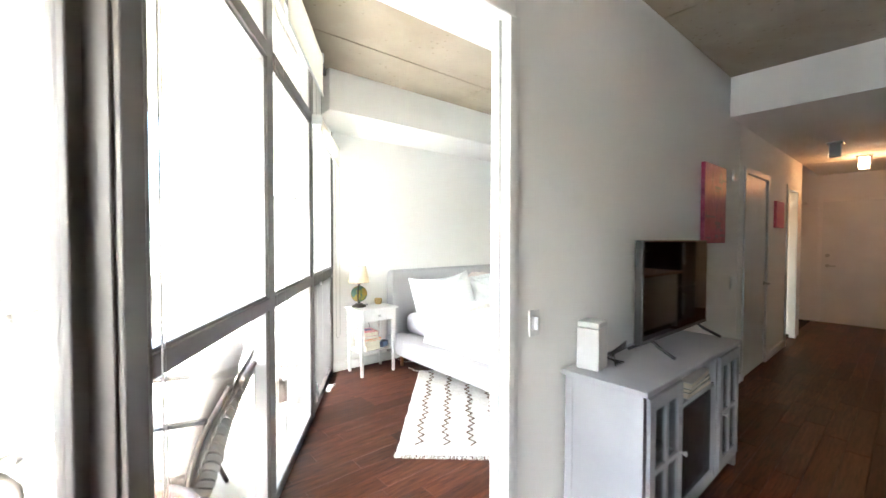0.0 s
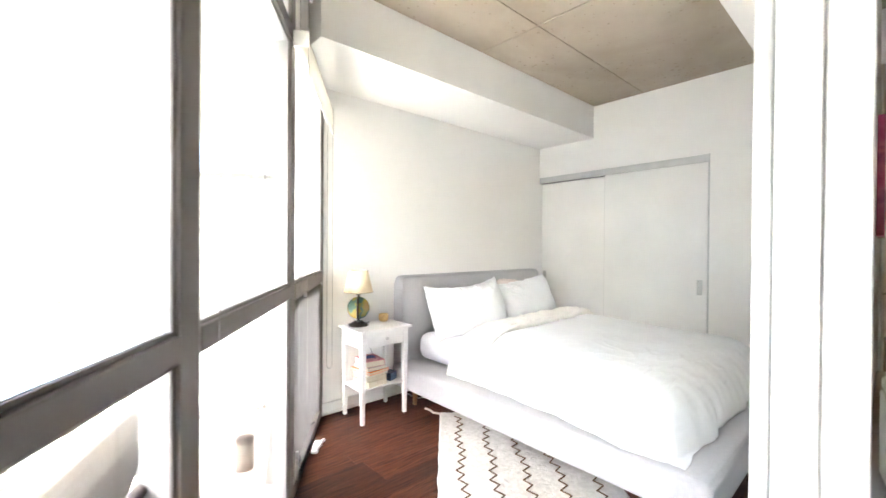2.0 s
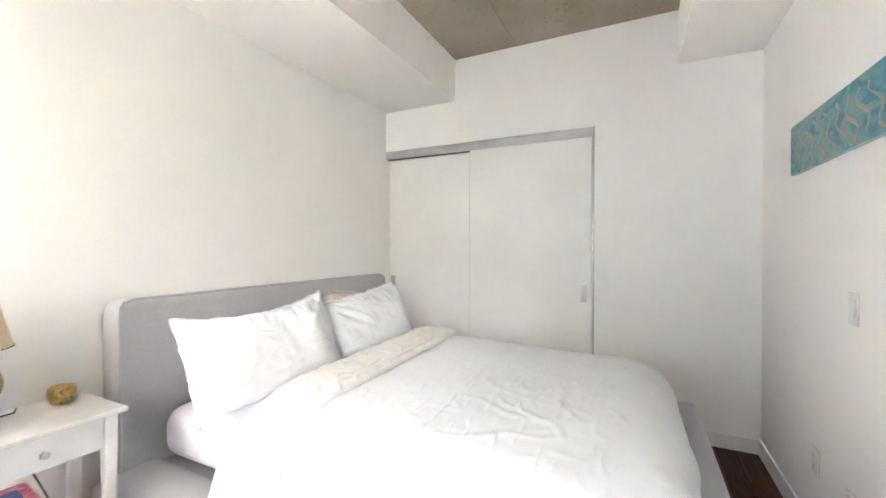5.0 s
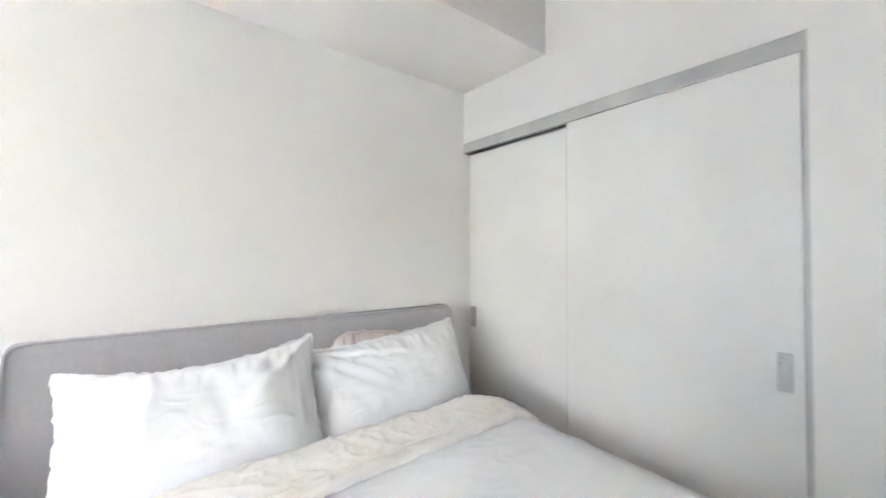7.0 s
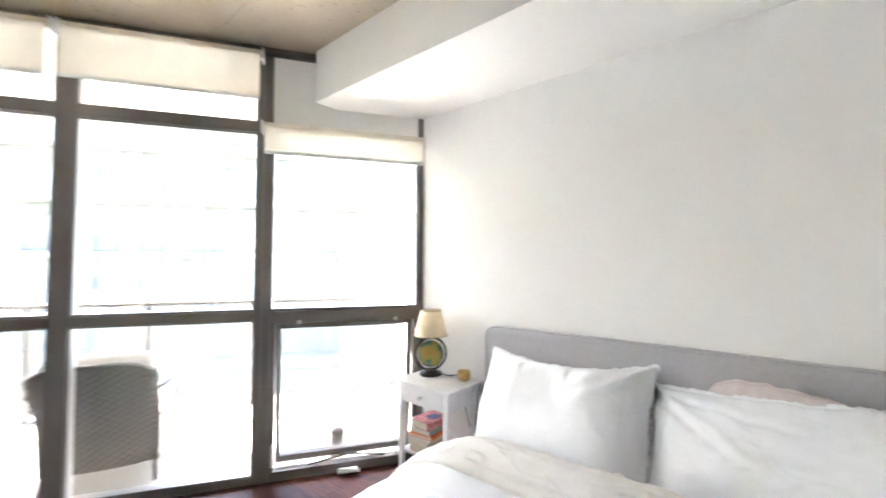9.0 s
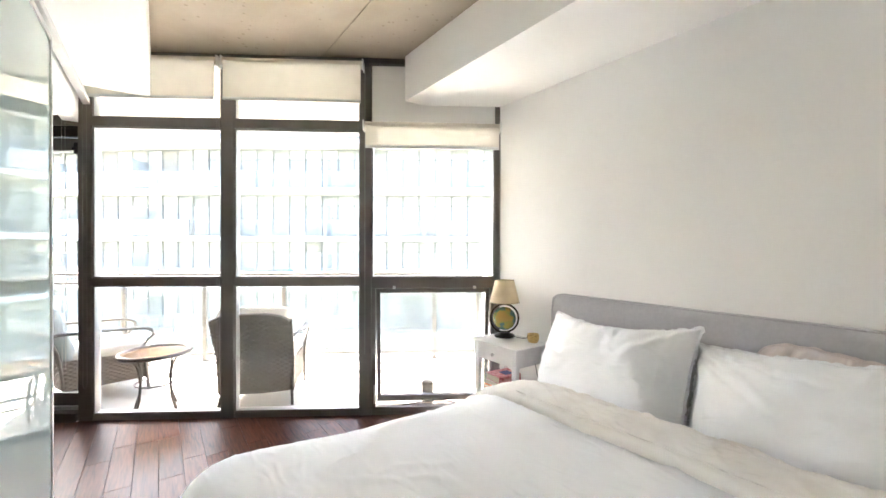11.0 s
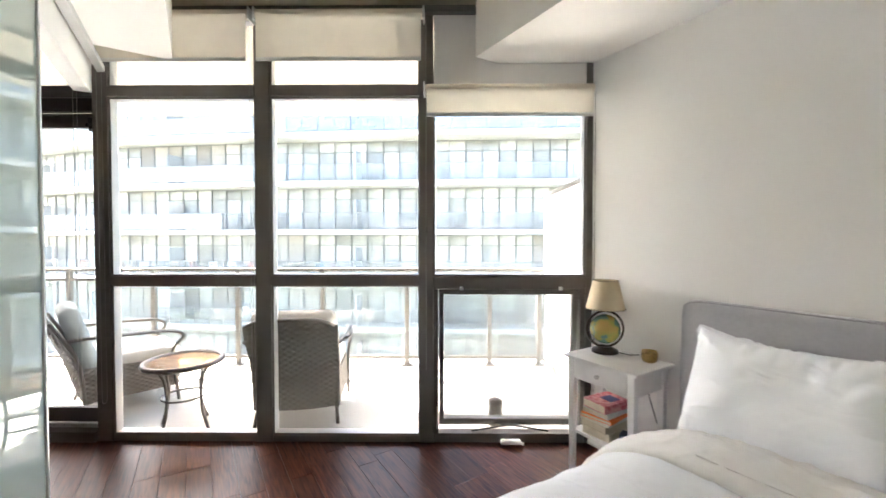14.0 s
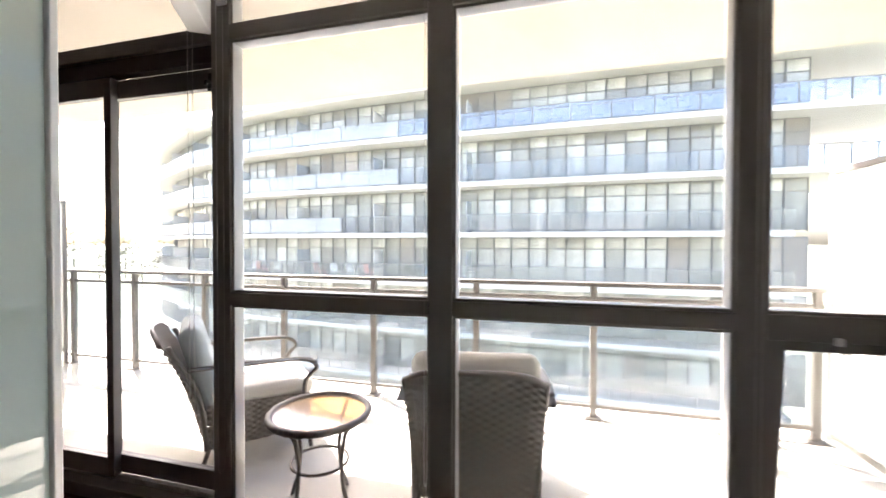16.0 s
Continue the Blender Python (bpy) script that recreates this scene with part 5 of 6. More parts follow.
cr = gr.color_ramp
cr.elements[0].position, cr.elements[0].color = 0.0, (0.09, 0.16, 0.12, 1)
cr.elements[1].position, cr.elements[1].color = 1.0, (0.42, 0.20, 0.07, 1)
for p, c in ((0.47, (0.12, 0.20, 0.15, 1)), (0.50, (0.30, 0.30, 0.08, 1)), (0.58, (0.40, 0.28, 0.08, 1))):
    e = cr.elements.new(p)
    e.color = c
gl_.new(gr.outputs["Color"], gn["Principled BSDF"].inputs["Base Color"])
gn["Principled BSDF"].inputs["Roughness"].default_value = 0.18

lm = thing("globe_lamp", "table lamp with a globe base and parchment shade", "lamp", Matrix.Translation((2.068, 4.055, 0.70)))
bm = bmesh.new()
lathe(bm, [(0.075, 0), (0.078, 0.008), (0.072, 0.018), (0.045, 0.026), (0.04, 0.035)])
part("base", bm, BRONZE, lm)
bm = bmesh.new()
bmesh.ops.create_uvsphere(bm, u_segments=40, v_segments=24, radius=0.087)
for f in bm.faces:
    f.smooth = True
part("globe", bm, GLOBE, lm, "printed green and ochre globe", Matrix.Translation((0, 0, 0.14)))
bm = bmesh.new()
tube(bm, [(0.108 * math.cos(k * math.tau / 48), 0, 0.14 + 0.108 * math.sin(k * math.tau / 48)) for k in range(48)], 0.0075, 8, closed=True)
bmesh.ops.transform(bm, matrix=pose(0, 0, 0, 0, 0, 56), verts=bm.verts)
part("meridian_ring", bm, BRONZE, lm)
bm = bmesh.new()
tube(bm, [(0, 0, 0.245), (0, 0, 0.30)], 0.009, 12)
tube(bm, [(-0.02, 0, 0.25), (0.02, 0, 0.25)], 0.007, 8)
part("neck", bm, BRONZE, lm)
bm = bmesh.new()
lathe(bm, [(0.112, 0.262), (0.072, 0.432), (0.070, 0.432), (0.110, 0.262), (0.112, 0.262)], seg=48, caps=False)
sh = part("shade", bm, SHADE_PARCH, lm)
bm = bmesh.new()
for r, z in ((0.1125, 0.263), (0.0725, 0.431)):
    for k in range(36):
        a, b = k * math.tau / 36, (k + 0.62) * math.tau / 36
        tube(bm, [(r * math.cos(a), r * math.sin(a), z), (r * math.cos(b), r * math.sin(b), z + 0.003)], 0.0016, 5)
part("lacing", bm, BRONZE, sh, "dark whip-stitched lacing")["kind"] = "stuff"
bm = bmesh.new()
tube(bm, [(0.06, 0.02, 0.012), (0.10, 0.035, 0.008), (0.13, 0.05, 0.004), (0.15, 0.10, 0.004), (0.16, 0.132, -0.02), (0.20, 0.14, -0.25), (0.26, 0.14, -0.42), (0.33, 0.10, -0.52)], 0.0028, 6)
part("power_cord", bm, BLACK, lm)
gp = thing("brass_votive", "small round brushed brass votive cup", "candle holder", Matrix.Translation((2.325, 4.09, 0.70)))
bm = bmesh.new()
lathe(bm, [(0.026, 0), (0.034, 0.004), (0.041, 0.022), (0.043, 0.040), (0.040, 0.062), (0.0375, 0.062), (0.040, 0.04), (0.038, 0.022), (0.025, 0.010)], seg=28)
part("cup", bm, BRASS, gp)
sb = thing("bedside_box", "small honey wood stool between bed and closet", "stool", Matrix.Translation((4.565, 4.08, 0)))
part("top", B(-0.05, -0.11, 0.45, 0.05, 0.11, 0.475, bevel=0.004), PALE_WOOD, sb)
for sx in (-1, 1):
    for sy in (-1, 1):
        part("leg", B(sx * 0.034 - 0.012, sy * 0.09 - 0.012, 0, sx * 0.034 + 0.012, sy * 0.09 + 0.012, 0.45, bevel=0.002), PALE_WOOD, sb)

# ---- rug ----
RUG = Matrix(((0.745, 0.667, 0, 1.45), (-0.667, 0.745, 0, 2.40), (0, 0, 1, 0.002), (0, 0, 0, 1)))
rg = thing("shag_rug", "cream shag rug with brown zigzag lines", "rug", RUG)
RW, RL = 1.02, 1.66
bm = bmesh.new()
NU, NV = 110, 170
grid(bm, NU, NV, lambda u, v: Vector((u * RW + 0.008 * noise.noise(Vector((u * 9, v * 14, 0))), v * RL, (0.016 + 0.007 * noise.noise(Vector((u * 70, v * 110, 3)))) * (0.25 if min(u, 1 - u, v, 1 - v) < 0.001 else 1))))
part("woven_field", bm, WOOL, rg)
for k in range(5):
    x = 0.14 + 0.185 * k
    bm = bmesh.new()
    pts = []
    for t in range(33):
        pts.append((x + (0.022 if t % 2 else -0.022) + 0.012 * math.sin(t * 0.7 + k), 0.10 + t * 0.046, 0.022))
    tube(bm, pts, 0.0045, 6)
    part("zigzag_line", bm, BROWN_YARN, rg)
bm = bmesh.new()
rr = random.Random(8)
for k in range(120):
    x = k / 120 * RW
    tube(bm, [(x, 0.005, 0.014), (x + rr.uniform(-0.006, 0.006), -0.02, 0.008), (x + rr.uniform(-0.012, 0.012), -0.032 - rr.random() * 0.012, 0.004)], 0.0035, 4)
part("fringe", bm, WOOL, rg)
bm = bmesh.new()
tube(bm, [(0.0, RL - 0.02, 0.012), (-0.05, RL + 0.0, 0.01), (-0.08, RL + 0.05, 0.012), (-0.12, RL + 0.06, 0.02)], 0.008, 6)
part("tassel", bm, WOOL, rg)

# ---- wall fittings in the bedroom ----
def poured(name, stops_, scale, stretch, swirl):
    """Poured or brushed paint: swirled bands of several colours."""
    m = shade(name, stops_[0][1], 0.35, grain=50, bump=0.1)
    n, l = m.node_tree.nodes, m.node_tree.links
    tc, mp, ns, cr_ = n.new("ShaderNodeTexCoord"), n.new("ShaderNodeMapping"), n.new("ShaderNodeTexNoise"), n.new("ShaderNodeValToRGB")
    mp.inputs["Scale"].default_value, mp.inputs["Rotation"].default_value = stretch, (0, 0.5, 0)
    ns.inputs["Scale"].default_value, ns.inputs["Detail"].default_value, ns.inputs["Distortion"].default_value = scale, 5, swirl
    l.new(tc.outputs["Object"], mp.inputs["Vector"])
    l.new(mp.outputs[0], ns.inputs["Vector"])
    l.new(ns.outputs["Fac"], cr_.inputs["Fac"])
    el = cr_.color_ramp.elements
    el[0].position, el[0].color = stops_[0][0], (*stops_[0][1], 1)
    el[1].position, el[1].color = stops_[-1][0], (*stops_[-1][1], 1)
    for p, c in stops_[1:-1]:
        el.new(p).color = (*c, 1)
    l.new(cr_.outputs["Color"], n["Principled BSDF"].inputs["Base Color"])
    return m


ART_BLUE = poured("turquoise_pour_paint", [(0.25, (0.015, 0.10, 0.20)), (0.42, (0.03, 0.22, 0.30)), (0.52, (0.10, 0.34, 0.38)), (0.58, (0.30, 0.27, 0.17)), (0.63, (0.08, 0.30, 0.36)), (0.8, (0.35, 0.50, 0.50))], 4.0, (1.0, 1.0, 2.2), 2.2)
ART_PINK = poured("pink_wash_paint", [(0.25, (0.26, 0.03, 0.09)), (0.45, (0.44, 0.06, 0.16)), (0.55, (0.50, 0.11, 0.20)), (0.62, (0.32, 0.05, 0.15)), (0.8, (0.58, 0.30, 0.36))], 5.0, (1.6, 1.0, 1.0), 1.0)
ART_PINK2 = shade("coral_pink_paint", (0.75, 0.14, 0.24), 0.5, scale=9, grain=50)
SAND = shade("ochre_pour_paint", (0.40, 0.33, 0.20), 0.4, other=(0.25, 0.33, 0.33), scale=20)
a1 = thing("abstract_canvas", "turquoise abstract poured canvas on the wall", "painting", Matrix.Translation((3.675, YS, 1.775)))
part("canvas", B(-0.455, 0, -0.118, 0.455, 0.022, 0.118, bevel=0.002), ART_BLUE, a1)
bm = bmesh.new()
rr = random.Random(3)
for k in range(9):
    x = -0.40 + k * 0.09
    pts = [(x + 0.03 * math.sin(t * 1.3 + k) + t * 0.014, 0.0222, -0.105 + t * 0.026) for t in range(8)]
    tube(bm, pts, 0.006, 6, radii=[0.003 + 0.009 * rr.random() for _ in pts])
bmesh.ops.scale(bm, vec=(1, 0.06, 1), space=Matrix.Translation((0, -0.0222, 0)), verts=bm.verts)
part("poured_streaks", bm, SAND, a1)["kind"] = "stuff"


def wall_plate(name, x, y, z, sgn, kind_):
    """A switch or socket plate; sgn is the way it faces along y."""
    t = thing(name, "white " + ("rocker light switch" if kind_ == "switch" else "double power socket") + " on the wall", kind_, Matrix.Translation((x, y, z)))
    lo, hi = sorted((0, sgn * 0.006))
    part("plate", B(-0.036, lo, -0.06, 0.036, hi, 0.06, bevel=0.002), PLASTIC, t)
    lo, hi = sorted((sgn * 0.0055, sgn * 0.010))
    if kind_ == "switch":
        part("rocker", B(-0.017, lo, -0.034, 0.017, hi, 0.034, bevel=0.002), TRIM, t)
    else:
        for zz_ in (-0.022, 0.022):
            s_ = part("socket", B(-0.016, lo, zz_ - 0.014, 0.016, hi, zz_ + 0.014, bevel=0.002), TRIM, t)
            bm = bmesh.new()
            for dx in (-0.006, 0.006):
                box(bm, dx - 0.001, min(sgn * 0.0099, sgn * 0.0104), zz_ - 0.004, dx + 0.001, max(sgn * 0.0099, sgn * 0.0104), zz_ + 0.006)
            part("slots", bm, BLACK, s_)
    return t


wall_plate("light_switch", 3.53, YS, 1.08, 1, "switch")
wall_plate("power_socket", 3.86, YS, 0.37, 1, "socket")
wall_plate("power_socket", 3.54, YS, 0.36, 1, "socket")
wall_plate("light_switch", 4.50, YL, 1.02, -1, "switch")
dm = wall_plate("dimmer_switch", 1.505, YL, 1.048, -1, "switch")
bm = B(-0.010, -0.03, -0.03, 0.010, -0.009, 0.03, bevel=0.004)
part("remote_holder", bm, PLASTIC, dm)
wall_plate("power_socket", 2.56, YN, 0.36, -1, "socket")

# ---- living room: media cabinet and what stands on it ----
CX0, CX1, CY0, CY1, CZ = 1.715, 3.05, 0.93, 1.30, 0.80
mc = thing("media_cabinet", "grey painted media cabinet with glazed doors", "cabinet", Matrix.Translation((0, 0, 0)))
part("top", B(CX0 - 0.015, CY0 - 0.02, CZ - 0.025, CX1 + 0.015, CY1 + 0.02, CZ, bevel=0.006), GREY_PAINT, mc)
for x in (CX0, CX1 - 0.02):
    bm = B(x, CY0, 0.06, x + 0.02, CY1, CZ - 0.025)
    for y in (CY0, CY1 - 0.04):
        box(bm, x - 0.006, y, 0.0, x + 0.026, y + 0.04, CZ - 0.025, bevel=0.002)
    box(bm, x - 0.004, CY0 + 0.04, 0.06, x + 0.024, CY1 - 0.04, 0.13, bevel=0.002)
    box(bm, x - 0.004, CY0 + 0.04, CZ - 0.09, x + 0.024, CY1 - 0.04, CZ - 0.025, bevel=0.002)
    part("side_panel", bm, GREY_PAINT, mc)
part("back", B(CX0 + 0.02, CY1 - 0.012, 0.06, CX1 - 0.02, CY1, CZ - 0.025), GREY_PAINT, mc)
part("bottom", B(CX0 + 0.02, CY0 + 0.01, 0.06, CX1 - 0.02, CY1 - 0.012, 0.085), GREY_PAINT, mc)
part("plinth", B(CX0 + 0.05, CY0 + 0.004, 0.06, CX1 - 0.05, CY0 + 0.02, 0.12, bevel=0.002), GREY_PAINT, mc)
DW = 0.36
for x in (CX0 + 0.03 + DW, CX1 - 0.05 - DW):
    part("divider", B(x, CY0, 0.085, x + 0.02, CY1 - 0.012, CZ - 0.025), GREY_PAINT, mc)
part("shelf", B(CX0 + 0.05 + DW, CY0 + 0.01, 0.60, CX1 - 0.05 - DW, CY1 - 0.012, 0.62), GREY_PAINT, mc)
for x in (CX0 + 0.02, CX1 - 0.05 - DW + 0.02):
    part("inner_shelf", B(x, CY0 + 0.06, 0.42, x + DW, CY1 - 0.012, 0.44), GREY_PAINT, mc)
CAB_GLASS = glass("cabinet_glass", (0.75, 0.78, 0.8), 0.02)
for x0, hx in ((CX0 + 0.027, DW - 0.035), (CX1 - 0.027 - DW, 0.035)):
    bm = bmesh.new()
    for a in ((0, 0.10, 0.055, 0.76), (DW - 0.055, 0.10, DW, 0.76), (0.055, 0.10, DW - 0.055, 0.165), (0.055, 0.70, DW - 0.055, 0.76), (DW / 2 - 0.014, 0.165, DW / 2 + 0.014, 0.70), (0.055, 0.415, DW - 0.055, 0.44)):
        box(bm, x0 + a[0], CY0 - 0.016, a[1], x0 + a[2], CY0 + 0.003, a[3], bevel=0.002)
    dr_ = part("door", bm, GREY_PAINT, mc)
    gg = part("pane", B(x0 + 0.05, CY0 - 0.006, 0.16, x0 + DW - 0.05, CY0 - 0.003, 0.705), CAB_GLASS, dr_)
    bm = bmesh.new()
    tube(bm, [(x0 + hx, CY0 - 0.016, 0.43), (x0 + hx, CY0 - 0.03, 0.43), (x0 + hx, CY0 - 0.045, 0.43)], 0.011, 14, radii=[0.006, 0.006, 0.013])
    part("knob", bm, STEEL, dr_, "steel knob")
FIRE = shade("dark_mesh_screen", (0.02, 0.02, 0.022), 0.25, grain=300, bump=0.2)
bm = B(CX0 + 0.06 + DW, CY0 + 0.02, 0.10, CX1 - 0.06 - DW, CY0 + 0.04, 0.58, bevel=0.004)
part("dark_insert", bm, FIRE, mc, "dark glass insert with a thin frame")
for k, (h, c) in enumerate(((0.03, (0.6, 0.6, 0.58)), (0.022, (0.2, 0.24, 0.18)), (0.03, (0.72, 0.7, 0.66)))):
    z = 0.621 + sum((0.03, 0.022, 0.03)[:k])
    b_ = book(2.42, 1.05, z, 0.34, 0.22, h, 2 * k, cover("shelf_book_cover", c), "large book lying on the cabinet shelf")
    b_["group"] = "books in the media cabinet"
for sx, zz_ in ((CX0 + 0.08, 0.441), (CX0 + 0.08, 0.086), (CX1 - 0.3, 0.441), (CX1 - 0.3, 0.086)):
    rr = random.Random(int(sx * 100 + zz_ * 10))
    x = sx
    for k in range(6):
        w = rr.uniform(0.018, 0.042)
        h = rr.uniform(0.16, 0.23)
        c = rr.choice([(0.5, 0.3, 0.15), (0.6, 0.55, 0.45), (0.12, 0.15, 0.2), (0.45, 0.1, 0.06), (0.7, 0.68, 0.62)])
        b_ = thing("book", "upright book behind the cabinet's glass door", "book", Matrix.Translation((x, 1.12, zz_)), "books in the media cabinet")
        part("page_block", B(0.003, -0.07, 0.002, w - 0.003, 0.07, h - 0.004), PAPER, b_)
        bm = B(0, -0.075, 0, 0.003, 0.072, h)
        box(bm, w - 0.003, -0.075, 0, w, 0.072, h)
        box(bm, 0.003, -0.075, 0, w - 0.003, -0.072, h)
        part("cover", bm, cover("spine_cover", c), b_)
        x += w + 0.002

tv = thing("television", "flat black television on splayed feet", "television", Matrix.Translation((2.637, 1.13, CZ)))
part("housing", B(-0.488, 0.0, 0.075, 0.488, 0.045, 0.625, bevel=0.006), TV_BLACK, tv)
part("screen", B(-0.480, -0.003, 0.095, 0.480, 0.001, 0.617), SCREEN, tv, "glossy black screen")
part("bezel", B(-0.488, -0.004, 0.075, 0.488, 0.0, 0.094, bevel=0.001), TV_BLACK, tv)
for sx in (-1, 1):
    bm = bmesh.new()
    tube(bm, [(sx * 0.37, -0.12, 0.008), (sx * 0.355, -0.03, 0.05), (sx * 0.35, 0.02, 0.085), (sx * 0.355, 0.06, 0.05), (sx * 0.36, 0.13, 0.008)], 0.010, 8)
    part("foot", bm, TV_BLACK, tv)
ap = thing("white_speaker", "white upright box speaker on the cabinet", "speaker", Matrix.Translation((1.84, 1.235, CZ)) @ pose(0, 0, 0, 0, 0, 8))
part("body", B(-0.06, -0.055, 0.0, 0.06, 0.055, 0.20, bevel=0.007, seg=3), SPEAKER, ap)
part("top_band", B(-0.058, -0.053, 0.202, 0.058, 0.053, 0.232, bevel=0.007, seg=3), SPEAKER, ap)
bm = bmesh.new()
lathe(bm, [(0.045, 0.2322), (0.045, 0.234), (0.03, 0.235)], seg=24)
part("top_grille", bm, STEEL, ap)
cbx = thing("cable_bundle", "tangle of black cables behind the television", "cable", Matrix.Translation((2.05, 1.22, CZ)))
for k in range(4):
    bm = bmesh.new()
    tube(bm, [(-0.12 + 0.03 * k, -0.06, 0.006), (-0.05, -0.02 + 0.02 * k, 0.012), (0.04, 0.03, 0.014 + 0.006 * k), (0.16, 0.02, 0.03 + 0.012 * k)], 0.004, 6)
    part("cable", bm, BLACK, cbx)
a2 = thing("abstract_canvas", "tall pink abstract canvas on the wall", "painting", Matrix.Translation((3.92, YL, 1.725)))
part("canvas", B(-0.27, -0.03, -0.325, 0.27, 0, 0.325, bevel=0.002), ART_PINK, a2)
bm = bmesh.new()
rr = random.Random(5)
for k in range(14):
    x, z = rr.uniform(-0.2, 0.2), rr.uniform(-0.28, 0.28)
    box(bm, x - rr.uniform(0.02, 0.09), -0.0308, z - 0.008, x + rr.uniform(0.02, 0.09), -0.0302, z + rr.uniform(0.0, 0.02))
part("brush_marks", bm, cover("mauve_marks", (0.30, 0.16, 0.24)), a2)["kind"] = "stuff"
a3 = thing("small_canvas", "small coral pink canvas between the doors", "painting", Matrix.Translation((6.38, YL, 1.735)))
part("canvas", B(-0.21, -0.03, -0.16, 0.21, 0, 0.16, bevel=0.002), ART_PINK2, a3)
sn = thing("door_chime", "small white sensor box high on the wall", "sensor", Matrix.Translation((4.50, YL, 2.02)))
part("case", B(-0.03, -0.02, -0.05, 0.03, 0, 0.05, bevel=0.004), PLASTIC, sn)
cv = thing("phone_charger", "black charger plugged in behind the bed", "charger", Matrix.Translation((2.56, YN - 0.011, 0.46)))
part("brick", B(-0.02, -0.03, -0.035, 0.02, 0, 0.035, bevel=0.004), BLACK, cv)
bm = bmesh.new()
tube(bm, [(0, -0.02, -0.03), (0.01, -0.03, -0.2), (-0.03, -0.05, -0.40), (0.05, -0.2, -0.452), (0.3, -0.35, -0.452)], 0.0028, 6)
part("lead", bm, PLASTIC, cv)

# ---- kitchen end of the living room, seen mirrored in the television ----
ki = thing("kitchen_island", "pale grey kitchen island with a wooden counter", "kitchen island", Matrix.Translation((6.5, -0.80, 0)))
ISLAND = shade("island_grey_panel", (0.50, 0.49, 0.48), 0.5, scale=2, grain=80, bump=0.02)
part("plinth", B(-0.60, -0.29, 0.0, 0.60, 0.27, 0.09), TV_BLACK, ki)
part("end_panel", B(-0.66, -0.33, 0.0, -0.63, 0.33, 0.88, bevel=0.002), ISLAND, ki)
part("end_panel", B(0.63, -0.33, 0.0, 0.66, 0.33, 0.88, bevel=0.002), ISLAND, ki)
part("back_panel", B(-0.63, 0.29, 0.09, 0.63, 0.32, 0.88, bevel=0.002), ISLAND, ki)
for k in range(3):
    dd_ = part("door", B(-0.625 + 0.418 * k, -0.325, 0.10, -0.215 + 0.418 * k, -0.305, 0.86, bevel=0.003), ISLAND, ki)
    part("handle", B(-0.45 + 0.418 * k, -0.345, 0.78, -0.39 + 0.418 * k, -0.326, 0.80, bevel=0.003), STEEL, dd_, "steel handle")
part("carcass", B(-0.63, -0.303, 0.09, 0.63, 0.288, 0.87), ISLAND, ki)
part("countertop", B(-0.70, -0.38, 0.88, 0.70, 0.38, 0.92, bevel=0.005), OAK, ki, "brown wooden counter")
fr_ = thing("refrigerator", "dark steel refrigerator beside the island", "refrigerator", Matrix.Translation((7.75, -0.85, 0)))
DARK_STEEL = shade("dark_brushed_steel", (0.10, 0.10, 0.105), 0.3, 0.8, bump=0)
part("body", B(-0.35, -0.34, 0.02, 0.35, 0.30, 1.76, bevel=0.008), DARK_STEEL, fr_)
for z0, z1 in ((0.06, 0.62), (0.64, 1.74)):
    dd_ = part("door", B(-0.345, 0.302, z0, 0.345, 0.345, z1, bevel=0.008), DARK_STEEL, fr_)
    part("handle", B(-0.31, 0.346, (z0 + z1) / 2 - 0.18, -0.285, 0.38, (z0 + z1) / 2 + 0.18, bevel=0.006), STEEL, dd_, "steel bar handle")
hp = thing("potted_plant", "leafy green plant in a dark pot on the counter", "plant", Matrix.Translation((6.05, -0.66, 0.92)))
bm = bmesh.new()
lathe(bm, [(0.06, 0), (0.085, 0.12), (0.09, 0.13), (0.08, 0.13), (0.06, 0.10)], seg=20)
part("pot", bm, BRONZE, hp)
LEAF = shade("houseplant_leaf", (0.05, 0.11, 0.035), 0.45, other=(0.08, 0.14, 0.05), scale=30, bump=0.05)
lr = random.Random(17)
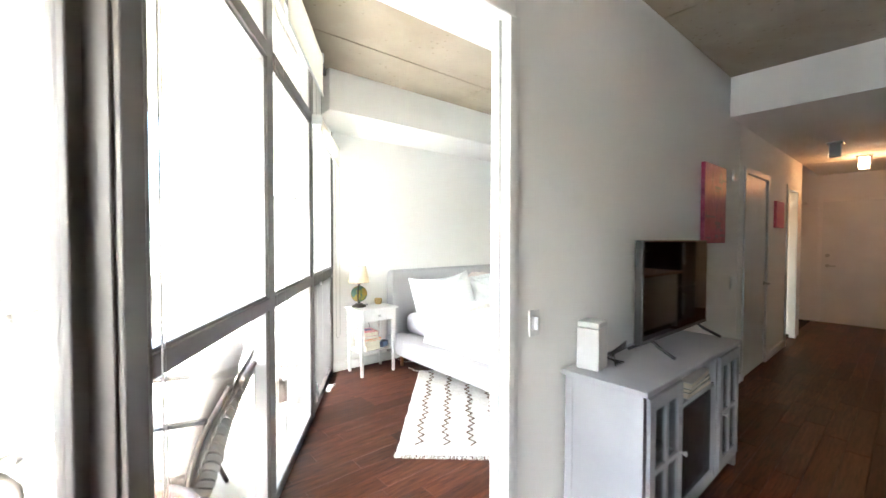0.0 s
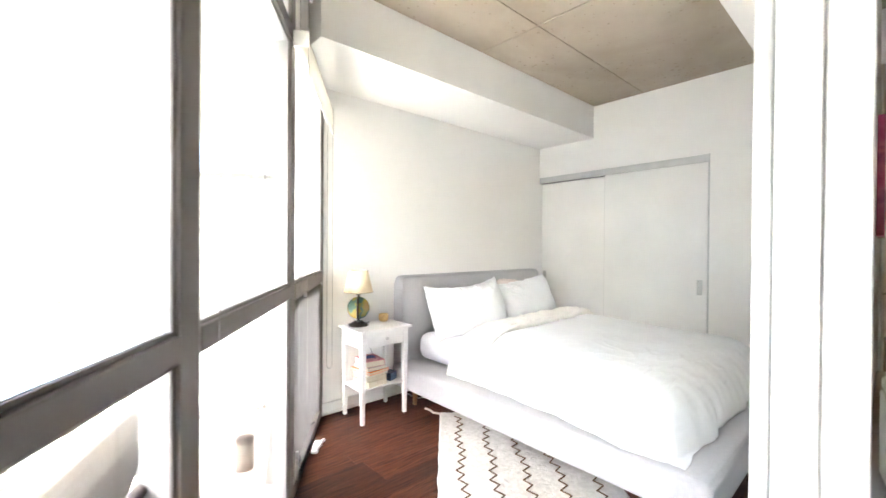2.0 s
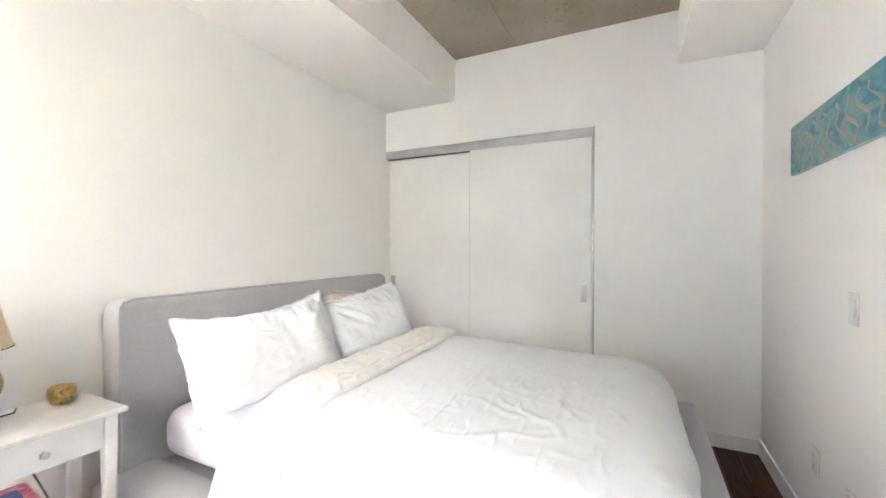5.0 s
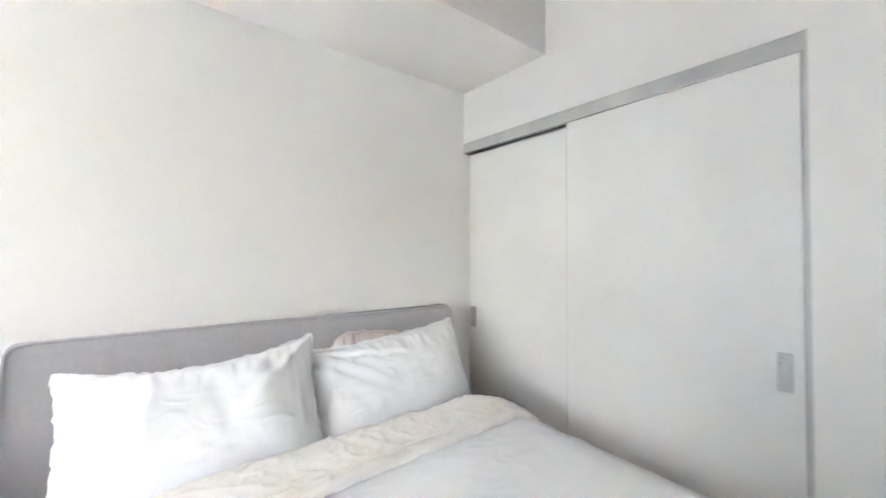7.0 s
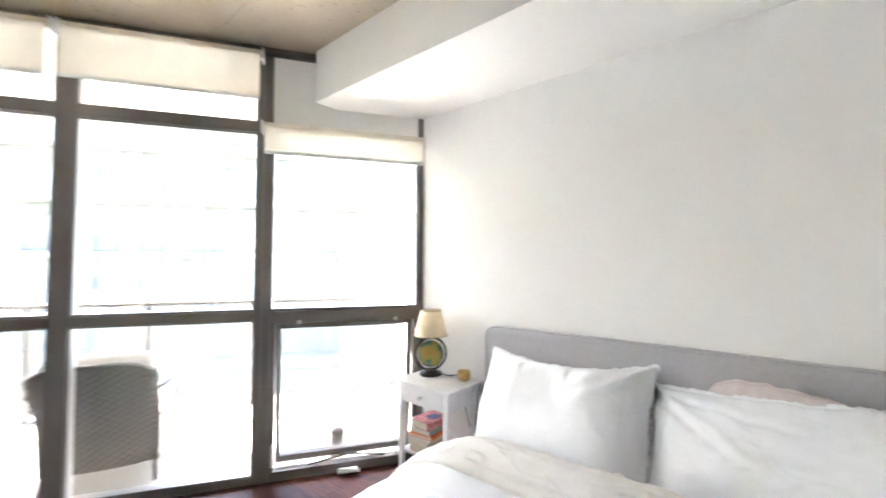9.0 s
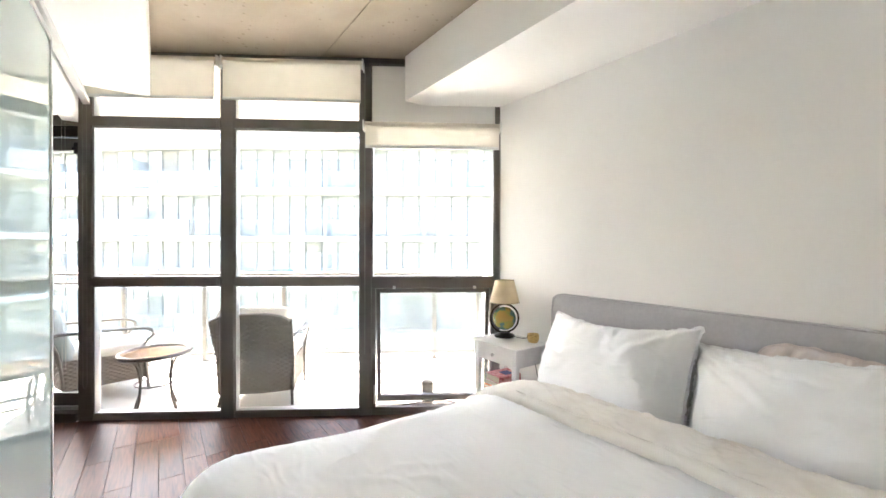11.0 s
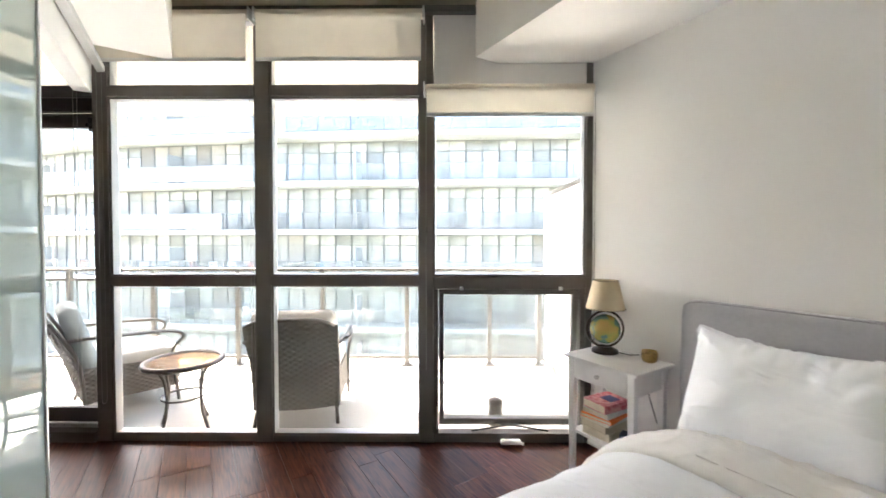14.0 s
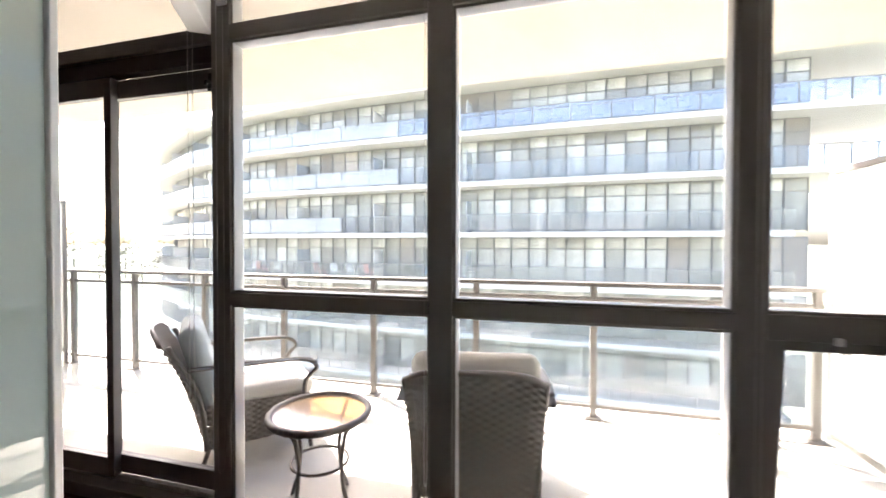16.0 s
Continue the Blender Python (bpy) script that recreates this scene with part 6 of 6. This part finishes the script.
for k in range(22):
    a, reach, rise = lr.uniform(0, math.tau), lr.uniform(0.10, 0.24), lr.uniform(0.10, 0.34)
    bm = bmesh.new()
    grid(bm, 6, 2, lambda u, v: Vector((u * reach, (v - 0.5) * 0.075 * math.sin(math.pi * min(0.98, u * 0.9 + 0.08)), 0.11 + rise * math.sin(u * 2.0) + 0.012 * abs(v - 0.5))))
    bmesh.ops.transform(bm, matrix=pose(0, 0, 0, 0, 0, math.degrees(a)), verts=bm.verts)
    part("leaf", bm, LEAF, hp)

# ---- floor planks, last ----
PW = 0.127
near_mesh = {}


def plank_mesh(length):
    key = round(length, 2)
    if key not in near_mesh:
        bm = B(0.0007, 0.0007, -0.012, key - 0.0007, PW - 0.0007, 0.0, bevel=0.0012, seg=1)
        near_mesh[key] = shared("plank", bm, FLOOR)
    return near_mesh[key]


rr = random.Random(11)
rest = bmesh.new()
lengths = (0.45, 0.6, 0.75, 0.9, 1.05, 1.2)
made = 0
row = 0
y = YS - 38 * PW
while y < YN:
    left = win_x(y) - 0.15
    right = XE + 0.05 if y > YS - 0.01 else 9.5
    x = math.floor(left * 10) / 10 - rr.random() * 0.5
    while x < right:
        L = rr.choice(lengths)
        if x + L > win_x(y) - 0.02:
            near = (y > 0.2 and x < 4.8)
            if x < win_x(y + PW) + 0.05:
                # boards cut along the sill
                bm = B(x + 0.0007, y + 0.0007, -0.012, x + L - 0.0007, y + PW - 0.0007, 0.0)
                bmesh.ops.bisect_plane(bm, geom=bm.verts[:] + bm.edges[:] + bm.faces[:], plane_co=WIN @ Vector((0, 0.02, 0)), plane_no=WIN.to_3x3() @ Vector((0, 1, 0)), clear_outer=True)
                if len(bm.faces):
                    part("plank", bm, FLOOR, floor)
                    made += 1
                else:
                    bm.free()
            elif near and made < 300:
                piece("plank", plank_mesh(L), Matrix.Translation((x, y, 0)), floor)
                made += 1
            else:
                box(rest, x + 0.0007, y + 0.0007, -0.012, x + L - 0.0007, y + PW - 0.0007, 0.0)
        x += L
    y += PW
    row += 1
pl = part("plank_rest", rest, FLOOR, floor)
pl["kind"] = "stuff"
